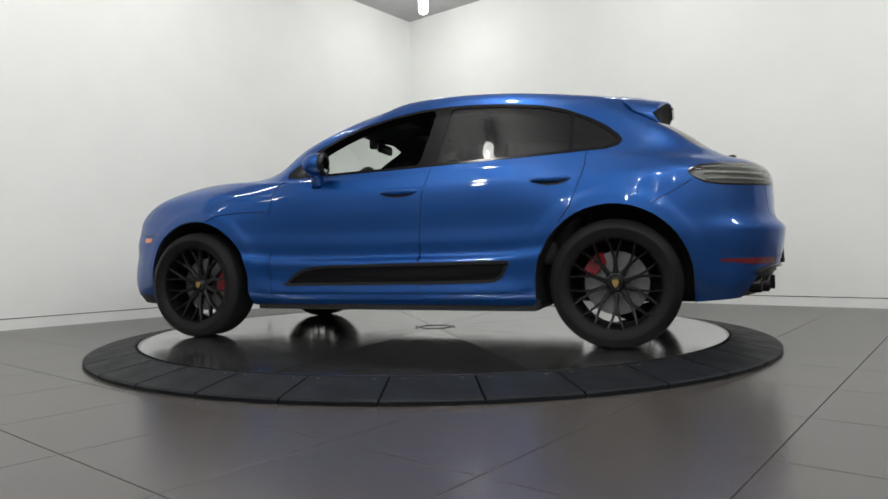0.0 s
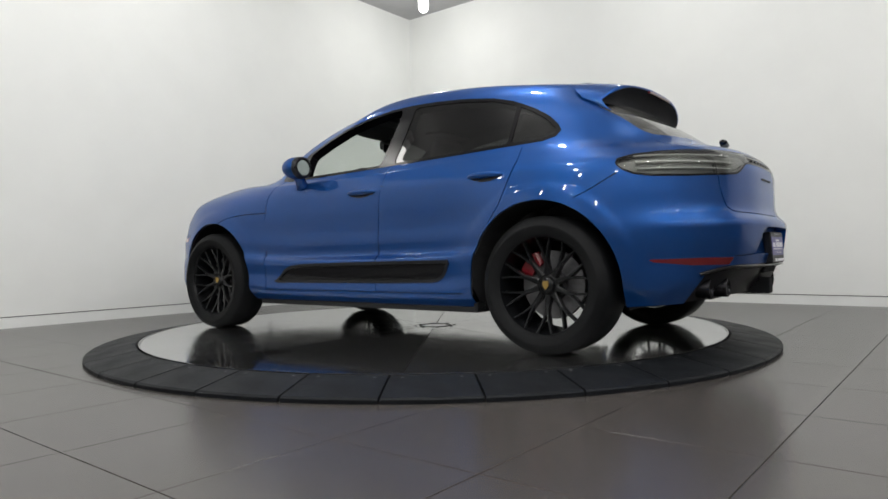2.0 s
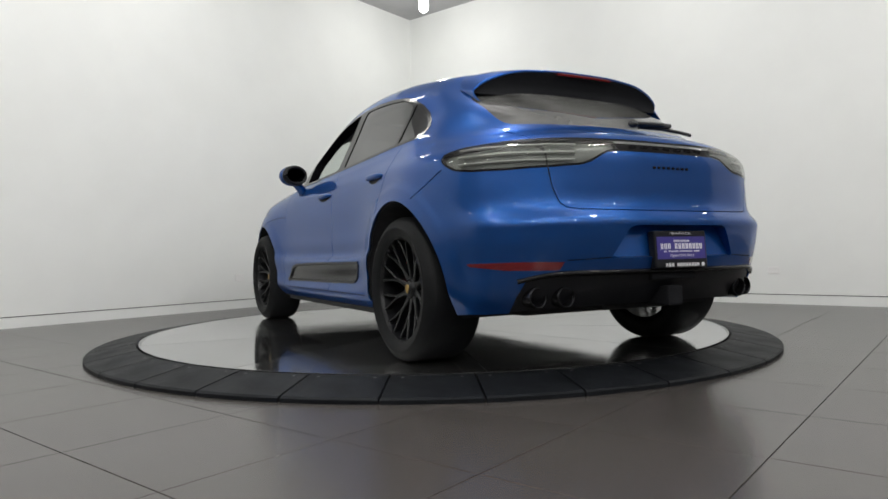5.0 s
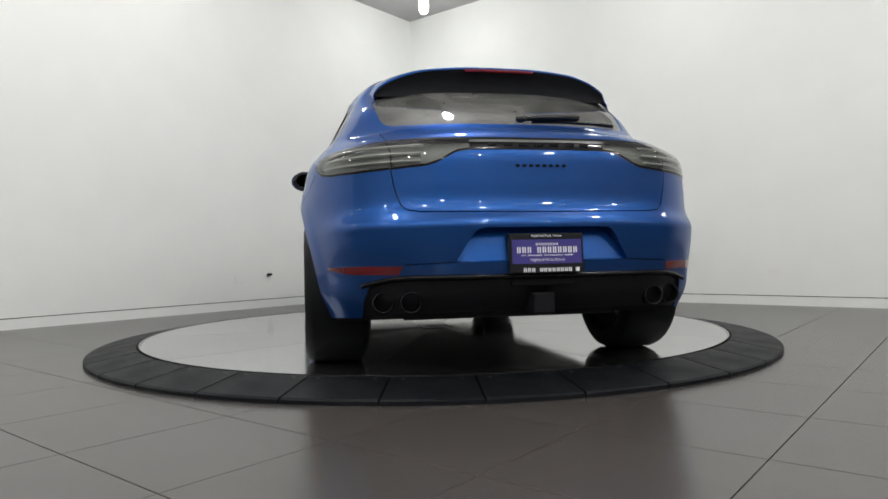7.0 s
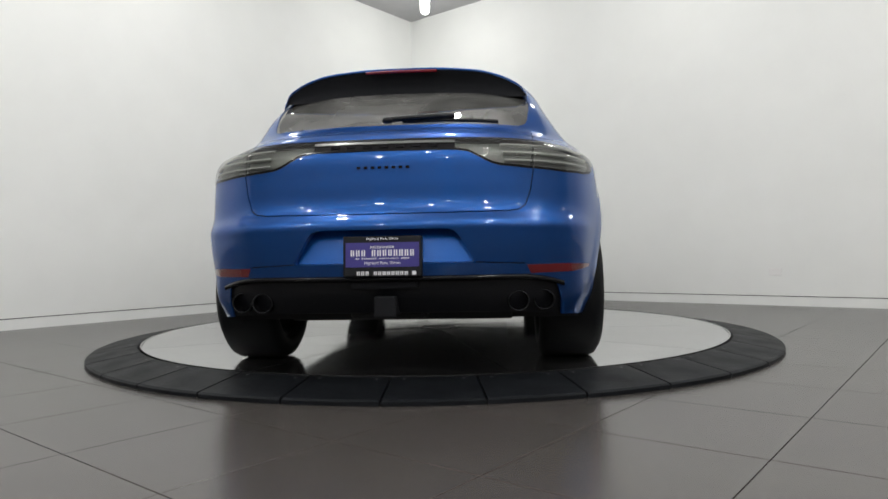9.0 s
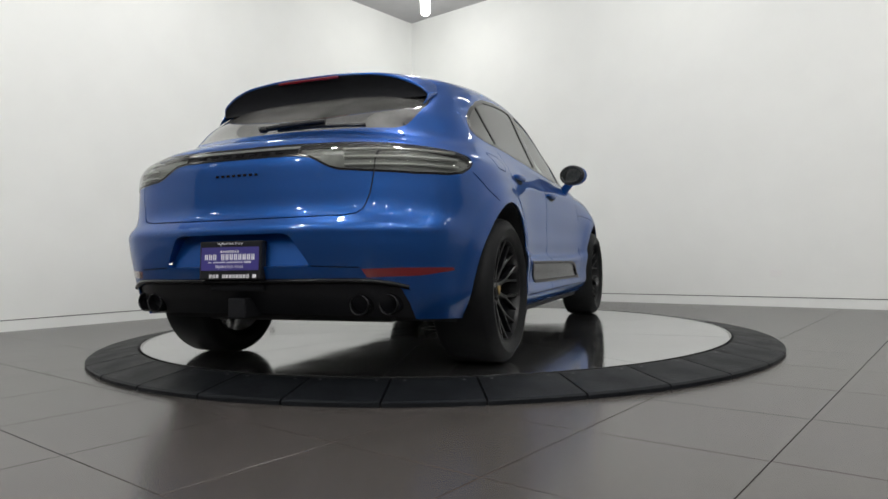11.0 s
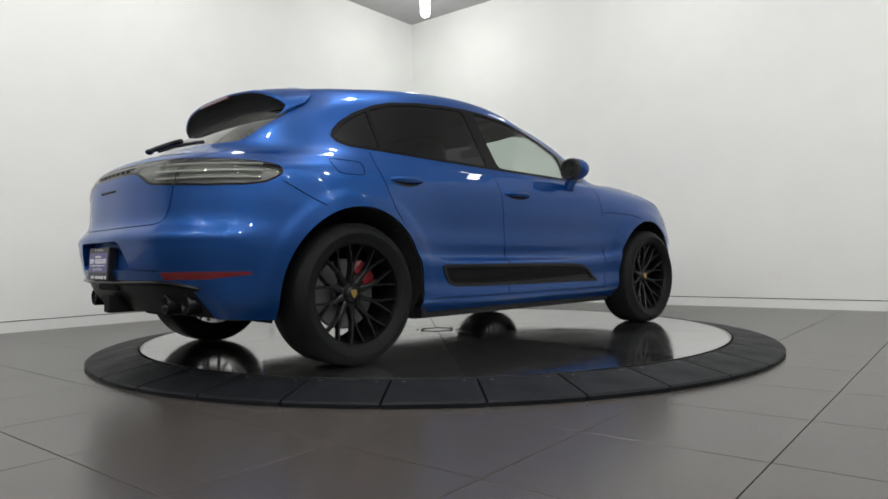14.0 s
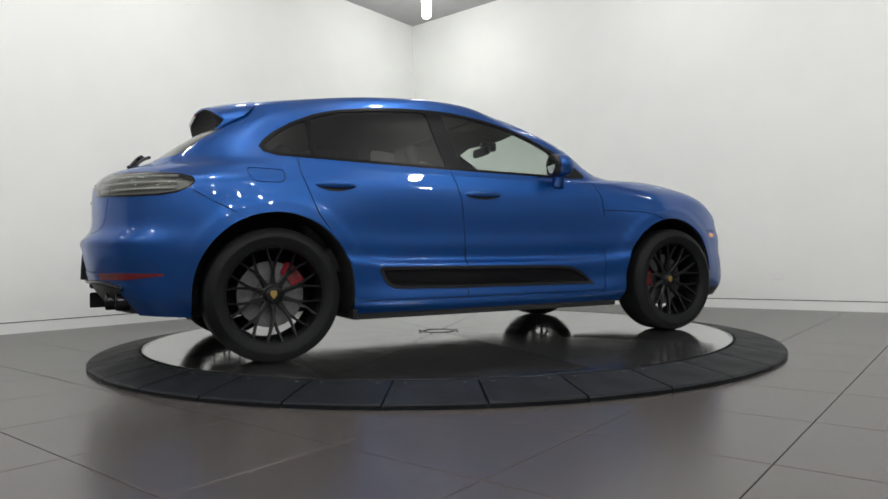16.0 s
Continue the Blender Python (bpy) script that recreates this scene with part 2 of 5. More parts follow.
T = 0.2
GAP0, GAP1 = 0.096, 0.105
floor = room_box("floor", -T, ROOM_A + T, -T, ROOM_B + T, -0.15, -0.006, M_GROUT, "dark grey porcelain tiled showroom floor with thin grout joints", "floor")
room_box("ceiling", -T, ROOM_A + T, -T, ROOM_B + T, ROOM_H, ROOM_H + 0.2, M_CEIL, "flat grey painted showroom ceiling", "ceiling")
room_box("wall_north", -T, ROOM_A + T, -T, 0, GAP1, ROOM_H, M_WALL, "plain white painted plaster wall above a recessed gap", "wall")
room_box("wall_east", -T, 0, 0, ROOM_B + T, GAP1, ROOM_H, M_WALL, "plain white painted plaster wall above a recessed gap", "wall")
# two unseen walls, added to close the room and give darker reflections
room_box("wall_south", 0, ROOM_A + T, ROOM_B, ROOM_B + T, 0, ROOM_H, M_BACK, "unseen plain grey wall added behind the viewer to darken reflections", "wall")
room_box("wall_west", ROOM_A, ROOM_A + T, 0, ROOM_B, 0, ROOM_H, M_BACK, "unseen plain grey wall added behind the viewer to darken reflections", "wall")
room_box("trim_north", -T, ROOM_A, -T, -0.02, GAP0, GAP1, M_GAP, "dark recessed line over the skirting", "trim")
room_box("trim_east", -T, -0.02, 0, ROOM_B, GAP0, GAP1, M_GAP, "dark recessed line over the skirting", "trim")
room_box("baseboard_north", -T, ROOM_A, -T, 0, -0.006, GAP0, M_BASE, "flush white skirting board along the floor", "baseboard")
room_box("baseboard_east", -T, 0, 0, ROOM_B, -0.006, GAP0, M_BASE, "flush white skirting board along the floor", "baseboard")



# ---------------------------------------------------------------- turntable
DISC_TURN = [-0.014, -0.0058, -1.1575, 1.6193]


def heading(t):
    """Heading of the car in radians at t seconds."""
    q = (t - 8) / 8
    a, b, c, d = DISC_TURN
    return ((a * q + b) * q + c) * q + d


def turntable_disc():
    e = empty("turntable_disc", "polished dark steel turntable disc with fine radial joints", "turntable")
    first = None
    for k in range(10):
        turn = radians(15 + 36 * k)
        if first is None:
            bm = bmesh.new()
            rings = []
            for r, z in ((0.118, DISC_Z), (0.7, DISC_Z), (1.35, DISC_Z), (DISC_R - 0.014, DISC_Z), (DISC_R - 0.008, DISC_Z - 0.003), (DISC_R - 0.008, 0.0)):
                edge = 0.0022 / r
                rings.append([bm.verts.new((r * math.cos(edge + (radians(36) - 2 * edge) * i / 16), r * math.sin(edge + (radians(36) - 2 * edge) * i / 16), z)) for i in range(17)])
            for p, q in zip(rings[:-1], rings[1:]):
                for i in range(16):
                    bm.faces.new((p[i], q[i], q[i + 1], p[i + 1]))
            first = part("plate_sector", bm, M_DISC, e)
            first.rotation_euler = (0, 0, turn)
        else:
            ob = new("plate_sector", first.data)
            ob.parent, ob.rotation_euler = e, (0, 0, turn)
    bm = bmesh.new()
    lathe(bm, [(0.0001, DISC_Z - 0.004), (DISC_R - 0.03, DISC_Z - 0.004), (DISC_R - 0.03, 0.0)], 96, "Z")
    part("bed", bm, M_DARK, e, "dark bed seen in the joints")
    bm = bmesh.new()
    lathe(bm, [(0.0001, DISC_Z), (0.104, DISC_Z), (0.104, DISC_Z - 0.003)], 40, "Z")
    part("hub_cover", bm, M_DISC, e, "round centre cover")
    bm = bmesh.new()
    lathe(bm, [(DISC_R - 0.0075, 0.0), (DISC_R - 0.0075, DISC_Z + 0.002), (DISC_R, DISC_Z + 0.002), (DISC_R, 0.0)], 160, "Z")
    part("rim_band", bm, M_BRIGHT, e, "thin bright steel edge band")
    bm = bmesh.new()
    lathe(bm, [(0.105, DISC_Z), (0.105, DISC_Z + 0.003), (0.12, DISC_Z + 0.003), (0.12, DISC_Z)], 40, "Z")
    part("hub_ring", bm, M_DISC_LINE, e, "dark joint round the centre cover")
    for k in range(8):
        bm = bmesh.new()
        lathe(bm, [(0.0001, DISC_Z + 0.003), (0.010, DISC_Z + 0.003), (0.012, DISC_Z)], 10, "Z")
        bmesh.ops.translate(bm, vec=(0.145 * math.cos(k * math.pi / 4), 0.145 * math.sin(k * math.pi / 4), 0), verts=bm.verts)
        part("bolt", bm, M_DISC_LINE, e)
    return e


def turntable_ramp():
    e = empty("turntable_ramp", "black rubber ramp ring of trapezoid segments round the turntable", "ramp ring")
    n = 34
    me = None
    for k in range(n):
        a0 = radians(-95.75 + k * 360 / n)
        if me is None:
            bm = bmesh.new()
            w = 2 * math.pi / n
            g = 0.005
            rows = []
            cross = [(DISC_R + 0.012, 0.001), (DISC_R + 0.012, DISC_Z - 0.004), (DISC_R + 0.018, DISC_Z), (DISC_R + 0.035, DISC_Z), (RING_R - 0.012, 0.026), (RING_R, 0.018), (RING_R, 0.001)]
            for i in range(7):
                rows.append([bm.verts.new((r * math.cos(g / r + (w - 2 * g / r) * i / 6), r * math.sin(g / r + (w - 2 * g / r) * i / 6), z)) for r, z in cross])
            for i in range(6):
                for j in range(len(cross) - 1):
                    bm.faces.new((rows[i][j], rows[i][j + 1], rows[i + 1][j + 1], rows[i + 1][j]))
            bm.faces.new(rows[0][::-1]), bm.faces.new(rows[-1])
            bmesh.ops.recalc_face_normals(bm, faces=bm.faces)
            ob = part("segment", bm, M_RUBBER, e)
            me = ob.data
        else:
            ob = new("segment", me)
            ob.parent = e
        ob.rotation_euler = (0, 0, a0)
    sm = None
    for k in range(n):
        for da in (0.16, 0.84):
            a = radians(-95.75 + (k + da) * 360 / n)
            if sm is None:
                bm = bmesh.new()
                lathe(bm, [(0.0001, 0.002), (0.006, 0.002), (0.008, 0.0)], 8, "Z")
                ob = part("screw", bm, M_DISC_LINE, e)
                sm = ob.data
            else:
                ob = new("screw", sm)
                ob.parent = e
            r = DISC_R + 0.055
            ob.location = (r * math.cos(a), r * math.sin(a), DISC_Z - 0.0035)
    bm = bmesh.new()
    lathe(bm, [(DISC_R + 0.004, 0.0), (DISC_R + 0.004, 0.03), (RING_R - 0.03, 0.012), (RING_R - 0.03, 0.0)], 128, "Z")
    part("backing", bm, M_DARK, e, "dark backing seen in the joints")
    return e


disc = turntable_disc()
ramp = turntable_ramp()



# ---------------------------------------------------------------- car body: a smooth skin through lengthwise feature lines
# Each line runs from the middle of the tail round one flank to the middle of the nose: (forward, out, up) in metres.
def flank(xs, ys, zs):
    return list(zip(xs, ys, zs))


SIDE_X = (-1.58, -1.25, -0.8, -0.3, 0.25, 0.8, 1.35, 1.78)
LINES = []


def line(tail, ys, zs, nose, xs=SIDE_X):
    LINES.append(tail + flank(xs, ys, zs) + nose)


# lower edge
line([(-2.20, 0, 0.29), (-2.19, 0.35, 0.29), (-2.13, 0.60, 0.28), (-2.01, 0.765, 0.27), (-1.86, 0.835, 0.26)],
     (0.86, 0.86, 0.845, 0.84, 0.84, 0.845, 0.855, 0.82), (0.24, 0.235, 0.225, 0.22, 0.22, 0.22, 0.23, 0.22),
     [(2.08, 0.66, 0.22), (2.24, 0.38, 0.21), (2.30, 0, 0.21)])
# sill bulge
line([(-2.275, 0, 0.38), (-2.26, 0.35, 0.38), (-2.19, 0.60, 0.37), (-2.05, 0.79, 0.36), (-1.89, 0.86, 0.35)],
     (0.935, 0.935, 0.918, 0.91, 0.91, 0.918, 0.935, 0.87), (0.34, 0.32, 0.29, 0.285, 0.285, 0.29, 0.32, 0.32),
     [(2.12, 0.70, 0.31), (2.28, 0.40, 0.31), (2.34, 0, 0.31)])
# over the sill
line([(-2.315, 0, 0.48), (-2.298, 0.34, 0.48), (-2.235, 0.59, 0.48), (-2.085, 0.785, 0.47), (-1.90, 0.872, 0.46)],
     (0.962, 0.955, 0.911, 0.902, 0.902, 0.911, 0.955, 0.885), (0.46, 0.44, 0.40, 0.385, 0.385, 0.40, 0.45, 0.46),
     [(2.13, 0.70, 0.45), (2.29, 0.40, 0.45), (2.345, 0, 0.45)])
# crease over the side blade
line([(-2.335, 0, 0.575), (-2.315, 0.35, 0.575), (-2.248, 0.61, 0.57), (-2.09, 0.80, 0.565), (-1.90, 0.885, 0.56)],
     (0.972, 0.966, 0.922, 0.914, 0.914, 0.921, 0.963, 0.885), (0.57, 0.55, 0.510, 0.502, 0.498, 0.506, 0.56, 0.57),
     [(2.12, 0.69, 0.56), (2.28, 0.40, 0.56), (2.335, 0, 0.56)])
# hollow over the crease
line([(-2.341, 0, 0.62), (-2.321, 0.35, 0.62), (-2.252, 0.615, 0.615), (-2.091, 0.804, 0.61), (-1.897, 0.890, 0.605)],
     (0.974, 0.968, 0.899, 0.880, 0.880, 0.899, 0.963, 0.883), (0.615, 0.60, 0.548, 0.537, 0.534, 0.545, 0.61, 0.62),
     [(2.12, 0.69, 0.61), (2.28, 0.40, 0.61), (2.336, 0, 0.61)])
# bumper shelf
line([(-2.343, 0, 0.665), (-2.323, 0.35, 0.665), (-2.252, 0.62, 0.66), (-2.088, 0.808, 0.655), (-1.89, 0.893, 0.65)],
     (0.975, 0.97, 0.902, 0.885, 0.885, 0.903, 0.963, 0.88), (0.66, 0.65, 0.62, 0.61, 0.61, 0.62, 0.66, 0.67),
     [(2.12, 0.69, 0.66), (2.28, 0.40, 0.66), (2.335, 0, 0.66)])
# foot of the tailgate
line([(-2.295, 0, 0.725), (-2.275, 0.35, 0.725), (-2.205, 0.615, 0.72), (-2.05, 0.80, 0.715), (-1.87, 0.893, 0.72)],
     (0.970, 0.964, 0.898, 0.882, 0.882, 0.900, 0.955, 0.865), (0.73, 0.725, 0.70, 0.69, 0.69, 0.70, 0.73, 0.74),
     [(2.11, 0.675, 0.735), (2.26, 0.40, 0.725), (2.32, 0, 0.725)])
# waist
line([(-2.284, 0, 0.84), (-2.264, 0.35, 0.84), (-2.192, 0.611, 0.84), (-2.036, 0.797, 0.835), (-1.858, 0.892, 0.84)],
     (0.955, 0.948, 0.904, 0.888, 0.888, 0.900, 0.930, 0.83), (0.85, 0.845, 0.83, 0.82, 0.81, 0.815, 0.85, 0.848),
     [(2.10, 0.655, 0.832), (2.23, 0.39, 0.812), (2.29, 0, 0.808)])
# tail lamps, door handles
line([(-2.277, 0, 0.955), (-2.256, 0.35, 0.955), (-2.184, 0.607, 0.955), (-2.022, 0.790, 0.955), (-1.840, 0.882, 0.955)],
     (0.935, 0.925, 0.898, 0.884, 0.88, 0.886, 0.865, 0.775), (0.955, 0.955, 0.945, 0.935, 0.93, 0.93, 0.965, 0.958),
     [(2.03, 0.60, 0.925), (2.16, 0.36, 0.902), (2.21, 0, 0.898)])
# shoulder, lip over the lamps, bonnet
line([(-2.222, 0, 1.035), (-2.198, 0.35, 1.03), (-2.112, 0.582, 1.022), (-1.948, 0.737, 1.018), (-1.768, 0.835, 1.022)],
     (0.88, 0.876, 0.870, 0.860, 0.856, 0.852, 0.75, 0.62), (1.035, 1.04, 1.03, 1.02, 1.012, 1.015, 1.052, 1.062),
     [(1.82, 0.46, 1.048), (1.94, 0.25, 1.042), (1.98, 0, 1.04)], (-1.52, -1.22, -0.8, -0.3, 0.25, 0.79, 1.26, 1.58))
# belt, foot of the rear window, foot of the windscreen
line([(-2.02, 0, 1.105), (-2.00, 0.33, 1.103), (-1.93, 0.54, 1.098), (-1.80, 0.68, 1.095), (-1.64, 0.775, 1.10)],
     (0.815, 0.830, 0.836, 0.830, 0.818, 0.80, 0.71, 0.54), (1.115, 1.115, 1.098, 1.084, 1.073, 1.068, 1.092, 1.115),
     [(1.08, 0.35, 1.125), (1.11, 0.17, 1.130), (1.12, 0, 1.132)], (-1.43, -1.18, -0.8, -0.3, 0.25, 0.69, 0.90, 1.02))
# middle of the windows
line([(-1.825, 0, 1.235), (-1.815, 0.32, 1.233), (-1.775, 0.52, 1.228), (-1.685, 0.65, 1.225), (-1.55, 0.712, 1.228)],
     (0.735, 0.750, 0.754, 0.747, 0.735, 0.715, 0.64, 0.49), (1.245, 1.27, 1.282, 1.282, 1.270, 1.252, 1.285, 1.306),
     [(0.785, 0.32, 1.315), (0.805, 0.16, 1.32), (0.81, 0, 1.322)], (-1.36, -1.14, -0.8, -0.32, 0.18, 0.51, 0.66, 0.74))
# roof edge
line([(-1.63, 0, 1.365), (-1.62, 0.30, 1.363), (-1.59, 0.47, 1.358), (-1.535, 0.588, 1.352), (-1.42, 0.637, 1.375)],
     (0.655, 0.660, 0.660, 0.654, 0.640, 0.610, 0.54, 0.40), (1.405, 1.440, 1.472, 1.490, 1.477, 1.443, 1.457, 1.474),
     [(0.41, 0.27, 1.484), (0.425, 0.13, 1.489), (0.43, 0, 1.491)], (-1.28, -1.07, -0.77, -0.36, 0.02, 0.23, 0.32, 0.38))
# crown of the roof
line([(-1.50, 0, 1.488), (-1.495, 0.26, 1.486), (-1.47, 0.42, 1.480), (-1.42, 0.52, 1.464), (-1.31, 0.555, 1.477)],
     (0.555, 0.548, 0.542, 0.535, 0.51, 0.47, 0.40, 0.30), (1.503, 1.530, 1.558, 1.574, 1.568, 1.550, 1.556, 1.563),
     [(0.15, 0.2, 1.568), (0.16, 0.1, 1.571), (0.165, 0, 1.572)], (-1.14, -0.96, -0.70, -0.36, -0.08, 0.05, 0.09, 0.12))
# ridge
line([(-1.34, 0, 1.530), (-1.33, 0, 1.532), (-1.31, 0, 1.534), (-1.26, 0, 1.540), (-1.17, 0, 1.550)],
     (0, 0, 0, 0, 0, 0, 0, 0), (1.562, 1.576, 1.591, 1.597, 1.594, 1.590, 1.587, 1.585),
     [(-0.05, 0, 1.583), (-0.045, 0, 1.583), (-0.04, 0, 1.583)], (-1.02, -0.85, -0.62, -0.36, -0.2, -0.13, -0.09, -0.06))


def net_skin(su=12, sv=9):
    """Points of the skin: a closed loop round the car (u) by the lines from the sill to the ridge (v)."""
    half = np.array(LINES)
    other = half[:, -2:0:-1].copy()
    other[:, :, 1] *= -1
    net = np.concatenate([half, other], axis=1)           # lines x stations, closed in u

    def hermite(a, closed, steps):
        """Smooth interpolation along axis 0 with finite-difference tangents over the mean spacing."""
        n = len(a)
        nxt = np.roll(a, -1, 0)
        gap = np.sqrt(((nxt - a) ** 2).sum(-1)).mean(1) + 0.02
        out = []
        tang = np.zeros_like(a)
        for i in range(n):
            if closed or 0 < i < n - 1:
                h0, h1 = gap[i - 1], gap[i]
                d0, d1 = (a[i] - a[i - 1]) / h0, (a[(i + 1) % n] - a[i]) / h1
                tang[i] = (d0 * h1 + d1 * h0) / (h0 + h1)
        if not closed:
            tang[0], tang[-1] = (a[1] - a[0]) / gap[0], (a[-1] - a[-2]) / gap[-2]
        for i in range(n if closed else n - 1):
            j, h = (i + 1) % n, gap[i]
            for k in range(steps):
                t = k / steps
                out.append((2 * t ** 3 - 3 * t ** 2 + 1) * a[i] + (t ** 3 - 2 * t ** 2 + t) * h * tang[i] + (-2 * t ** 3 + 3 * t ** 2) * a[j] + (t ** 3 - t ** 2) * h * tang[j])
        if not closed:
            out.append(a[-1])
        return np.array(out)

    g = hermite(net, False, sv)                            # along v
    g = hermite(g.transpose(1, 0, 2), True, su)            # along u
    for _ in range(6):                                     # relax the skin a little
        m = g.copy()
        m[:, 1:-1] = g[:, 1:-1] * 0.5 + 0.125 * (np.roll(g, 1, 0)[:, 1:-1] + np.roll(g, -1, 0)[:, 1:-1] + g[:, :-2] + g[:, 2:])
        g = m
    for cx, cz, r in ((1.392, 0.368, 0.424), (-1.388, 0.372, 0.426)):      # flared lips round the wheel openings
        d = np.hypot(g[:, :, 0] - cx, g[:, :, 2] - cz) - r
        t = np.clip((0.105 - d) / 0.05, 0, 1)
        low = np.clip((g[:, :, 2] - 0.3) / 0.15, 0, 1)
        g[:, :, 1] += np.where(np.abs(g[:, :, 1]) > 0.6, np.sign(g[:, :, 1]) * 0.006 * t * t * (3 - 2 * t) * low, 0)
    return g


SKIN = net_skin()


class Shell:
    """The car's skin as triangles, cut along fields into labelled panels."""

    def __init__(self, g):
        nu, nv = g.shape[:2]
        self.v = g.reshape(-1, 3)
        du = np.roll(g, -1, 0) - np.roll(g, 1, 0)
        dv = np.empty_like(g)
        dv[:, 1:-1] = g[:, 2:] - g[:, :-2]
        dv[:, 0], dv[:, -1] = g[:, 1] - g[:, 0], g[:, -1] - g[:, -2]
        n = np.cross(dv, du)
        ln = np.linalg.norm(n, axis=2, keepdims=True)
        n = np.where(ln > 1e-9, n / np.maximum(ln, 1e-9), np.array([0, 0, 1.0]))
        n[:, -1] = (0, 0, 1)
        out = (n.reshape(-1, 3) * (self.v - np.array([-0.1, 0, 0.7]))).sum(1).mean()
        self.n = n.reshape(-1, 3) * (1 if out > 0 else -1)
        i, j = np.meshgrid(np.arange(nu), np.arange(nv - 1), indexing="ij")
        a, b, c, d = i * nv + j, ((i + 1) % nu) * nv + j, ((i + 1) % nu) * nv + j + 1, i * nv + j + 1
        t = np.concatenate([np.stack([a, b, c], -1).reshape(-1, 3), np.stack([a, c, d], -1).reshape(-1, 3)])
        p, q, r = self.v[t[:, 0]], self.v[t[:, 1]], self.v[t[:, 2]]
        face = np.cross(q - p, r - p)
        area = np.linalg.norm(face, axis=1)
        t, face = t[area > 1e-9], face[area > 1e-9]
        flip = (face * self.n[t[:, 0]]).sum(1) < 0
        t[flip] = t[flip][:, ::-1]
        self.t = t
        self.lab = np.array(["body"] * len(t), dtype=object)

    def cut(self, f):
        """Splits all triangles along f = 0."""
        s = f(self.v)
        s = np.where(np.abs(s) < 1e-5, 1e-5, s)
        pos = s[self.t] > 0
        k = pos.sum(1)
        mixed = (k > 0) & (k < 3)
        keep, keep_lab = self.t[~mixed], self.lab[~mixed]
        new_v, new_n, tri, lab, seen = [], [], [], [], {}
        base = len(self.v)

        def mid(a, b):
            key = (min(a, b), max(a, b))
            if key not in seen:
                w = s[a] / (s[a] - s[b])
                nn = self.n[a] * (1 - w) + self.n[b] * w
                new_v.append(self.v[a] * (1 - w) + self.v[b] * w)
                new_n.append(nn / max(np.linalg.norm(nn), 1e-9))
                seen[key] = base + len(new_v) - 1
            return seen[key]

        for t, l, p in zip(self.t[mixed], self.lab[mixed], pos[mixed]):
            one = int(np.where(p == (p.sum() == 1))[0][0])
            a, b, c = t[one], t[(one + 1) % 3], t[(one + 2) % 3]
            ab, ac = mid(a, b), mid(a, c)
            tri += [(a, ab, ac), (ab, b, c), (ab, c, ac)]
            lab += [l] * 3
        if tri:
            self.v, self.n = np.concatenate([self.v, new_v]), np.concatenate([self.n, new_n])
            self.t = np.concatenate([keep, np.array(tri)])
            self.lab = np.concatenate([keep_lab, np.array(lab, dtype=object)])

    def mark(self, f, name, only=None, lo=-1e9, hi=0.0):
        """Gives the label to triangles whose middle has lo < f < hi."""
        c = self.v[self.t].mean(1)
        val = f(c)
        m = (val > lo) & (val < hi)
        if only is not None:
            m &= np.isin(self.lab, only)
        if callable(name):
            self.lab[m] = [name(p, l) for p, l in zip(c[m], self.lab[m])]
        else:
            self.lab[m] = name

    def panel(self, labels, push=0.0):
        m = np.isin(self.lab, labels)
        ids, inv = np.unique(self.t[m], return_inverse=True)
        return self.v[ids] + self.n[ids] * push, inv.reshape(-1, 3), self.n[ids]

    def point(self, x, z, side=1):
        """The place and normal of the skin nearest to (x, z) on one flank."""
        d = (self.v[:, 0] - x) ** 2 + (self.v[:, 2] - z) ** 2 + np.where(self.v[:, 1] * side > 0.3, 0, 9)
        idx = np.argsort(d)[:6]
        w = 1 / (d[idx] + 1e-6)
        w /= w.sum()
        return Vector((self.v[idx] * w[:, None]).sum(0)), Vector((self.n[idx] * w[:, None]).sum(0)).normalized()


def polygon_field(points, axes, gate, radius=0.0):
    """Signed distance (below zero inside) to a closed outline in two axes; far outside where the gate is not met."""
    P = np.array(points, float)

    def f(v):
        q = v[:, axes]
        best = np.full(len(v), 1e9)
        inside = np.zeros(len(v), bool)
        for a, b in zip(P, np.roll(P, -1, 0)):
            e = b - a
            w = q - a
            t = np.clip((w * e).sum(1) / (e * e).sum(), 0, 1)
            best = np.minimum(best, np.linalg.norm(w - t[:, None] * e, axis=1))
            c1, c2 = a[1] <= q[:, 1], b[1] > q[:, 1]
            left = e[0] * w[:, 1] - e[1] * w[:, 0]
            inside ^= (c1 & c2 & (left > 0)) | (~c1 & ~c2 & (left < 0))
        s = np.where(inside, -best, best) - radius
        return np.maximum(s, gate(v))
    return f


def path_field(points, axes, gate):
    """Distance to an open line in two axes."""
    P = np.array(points, float)

    def f(v):
        q = v[:, axes]
        best = np.full(len(v), 1e9)
        for a, b in zip(P[:-1], P[1:]):
            e = b - a
            w = q - a
            t = np.clip((w * e).sum(1) / (e * e).sum(), 0, 1)
            best = np.minimum(best, np.linalg.norm(w - t[:, None] * e, axis=1))
        return np.maximum(best, gate(v))
    return f


def rounded(points, r=0.05, n=4):
    """A closed outline with its corners rounded."""
    out = []
    m = len(points)
    for i in range(m):
        p, a, b = (Vector((*points[j], 0)) for j in (i, i - 1, (i + 1) % m))
        ra, rb = min(r, (a - p).length * 0.45), min(r, (b - p).length * 0.45)
        s, e = p + (a - p).normalized() * ra, p + (b - p).normalized() * rb
        for k in range(n + 1):
            t = k / n
            q = s * (1 - t) ** 2 + p * 2 * t * (1 - t) + e * t ** 2
            out.append((q.x, q.y))
    return out



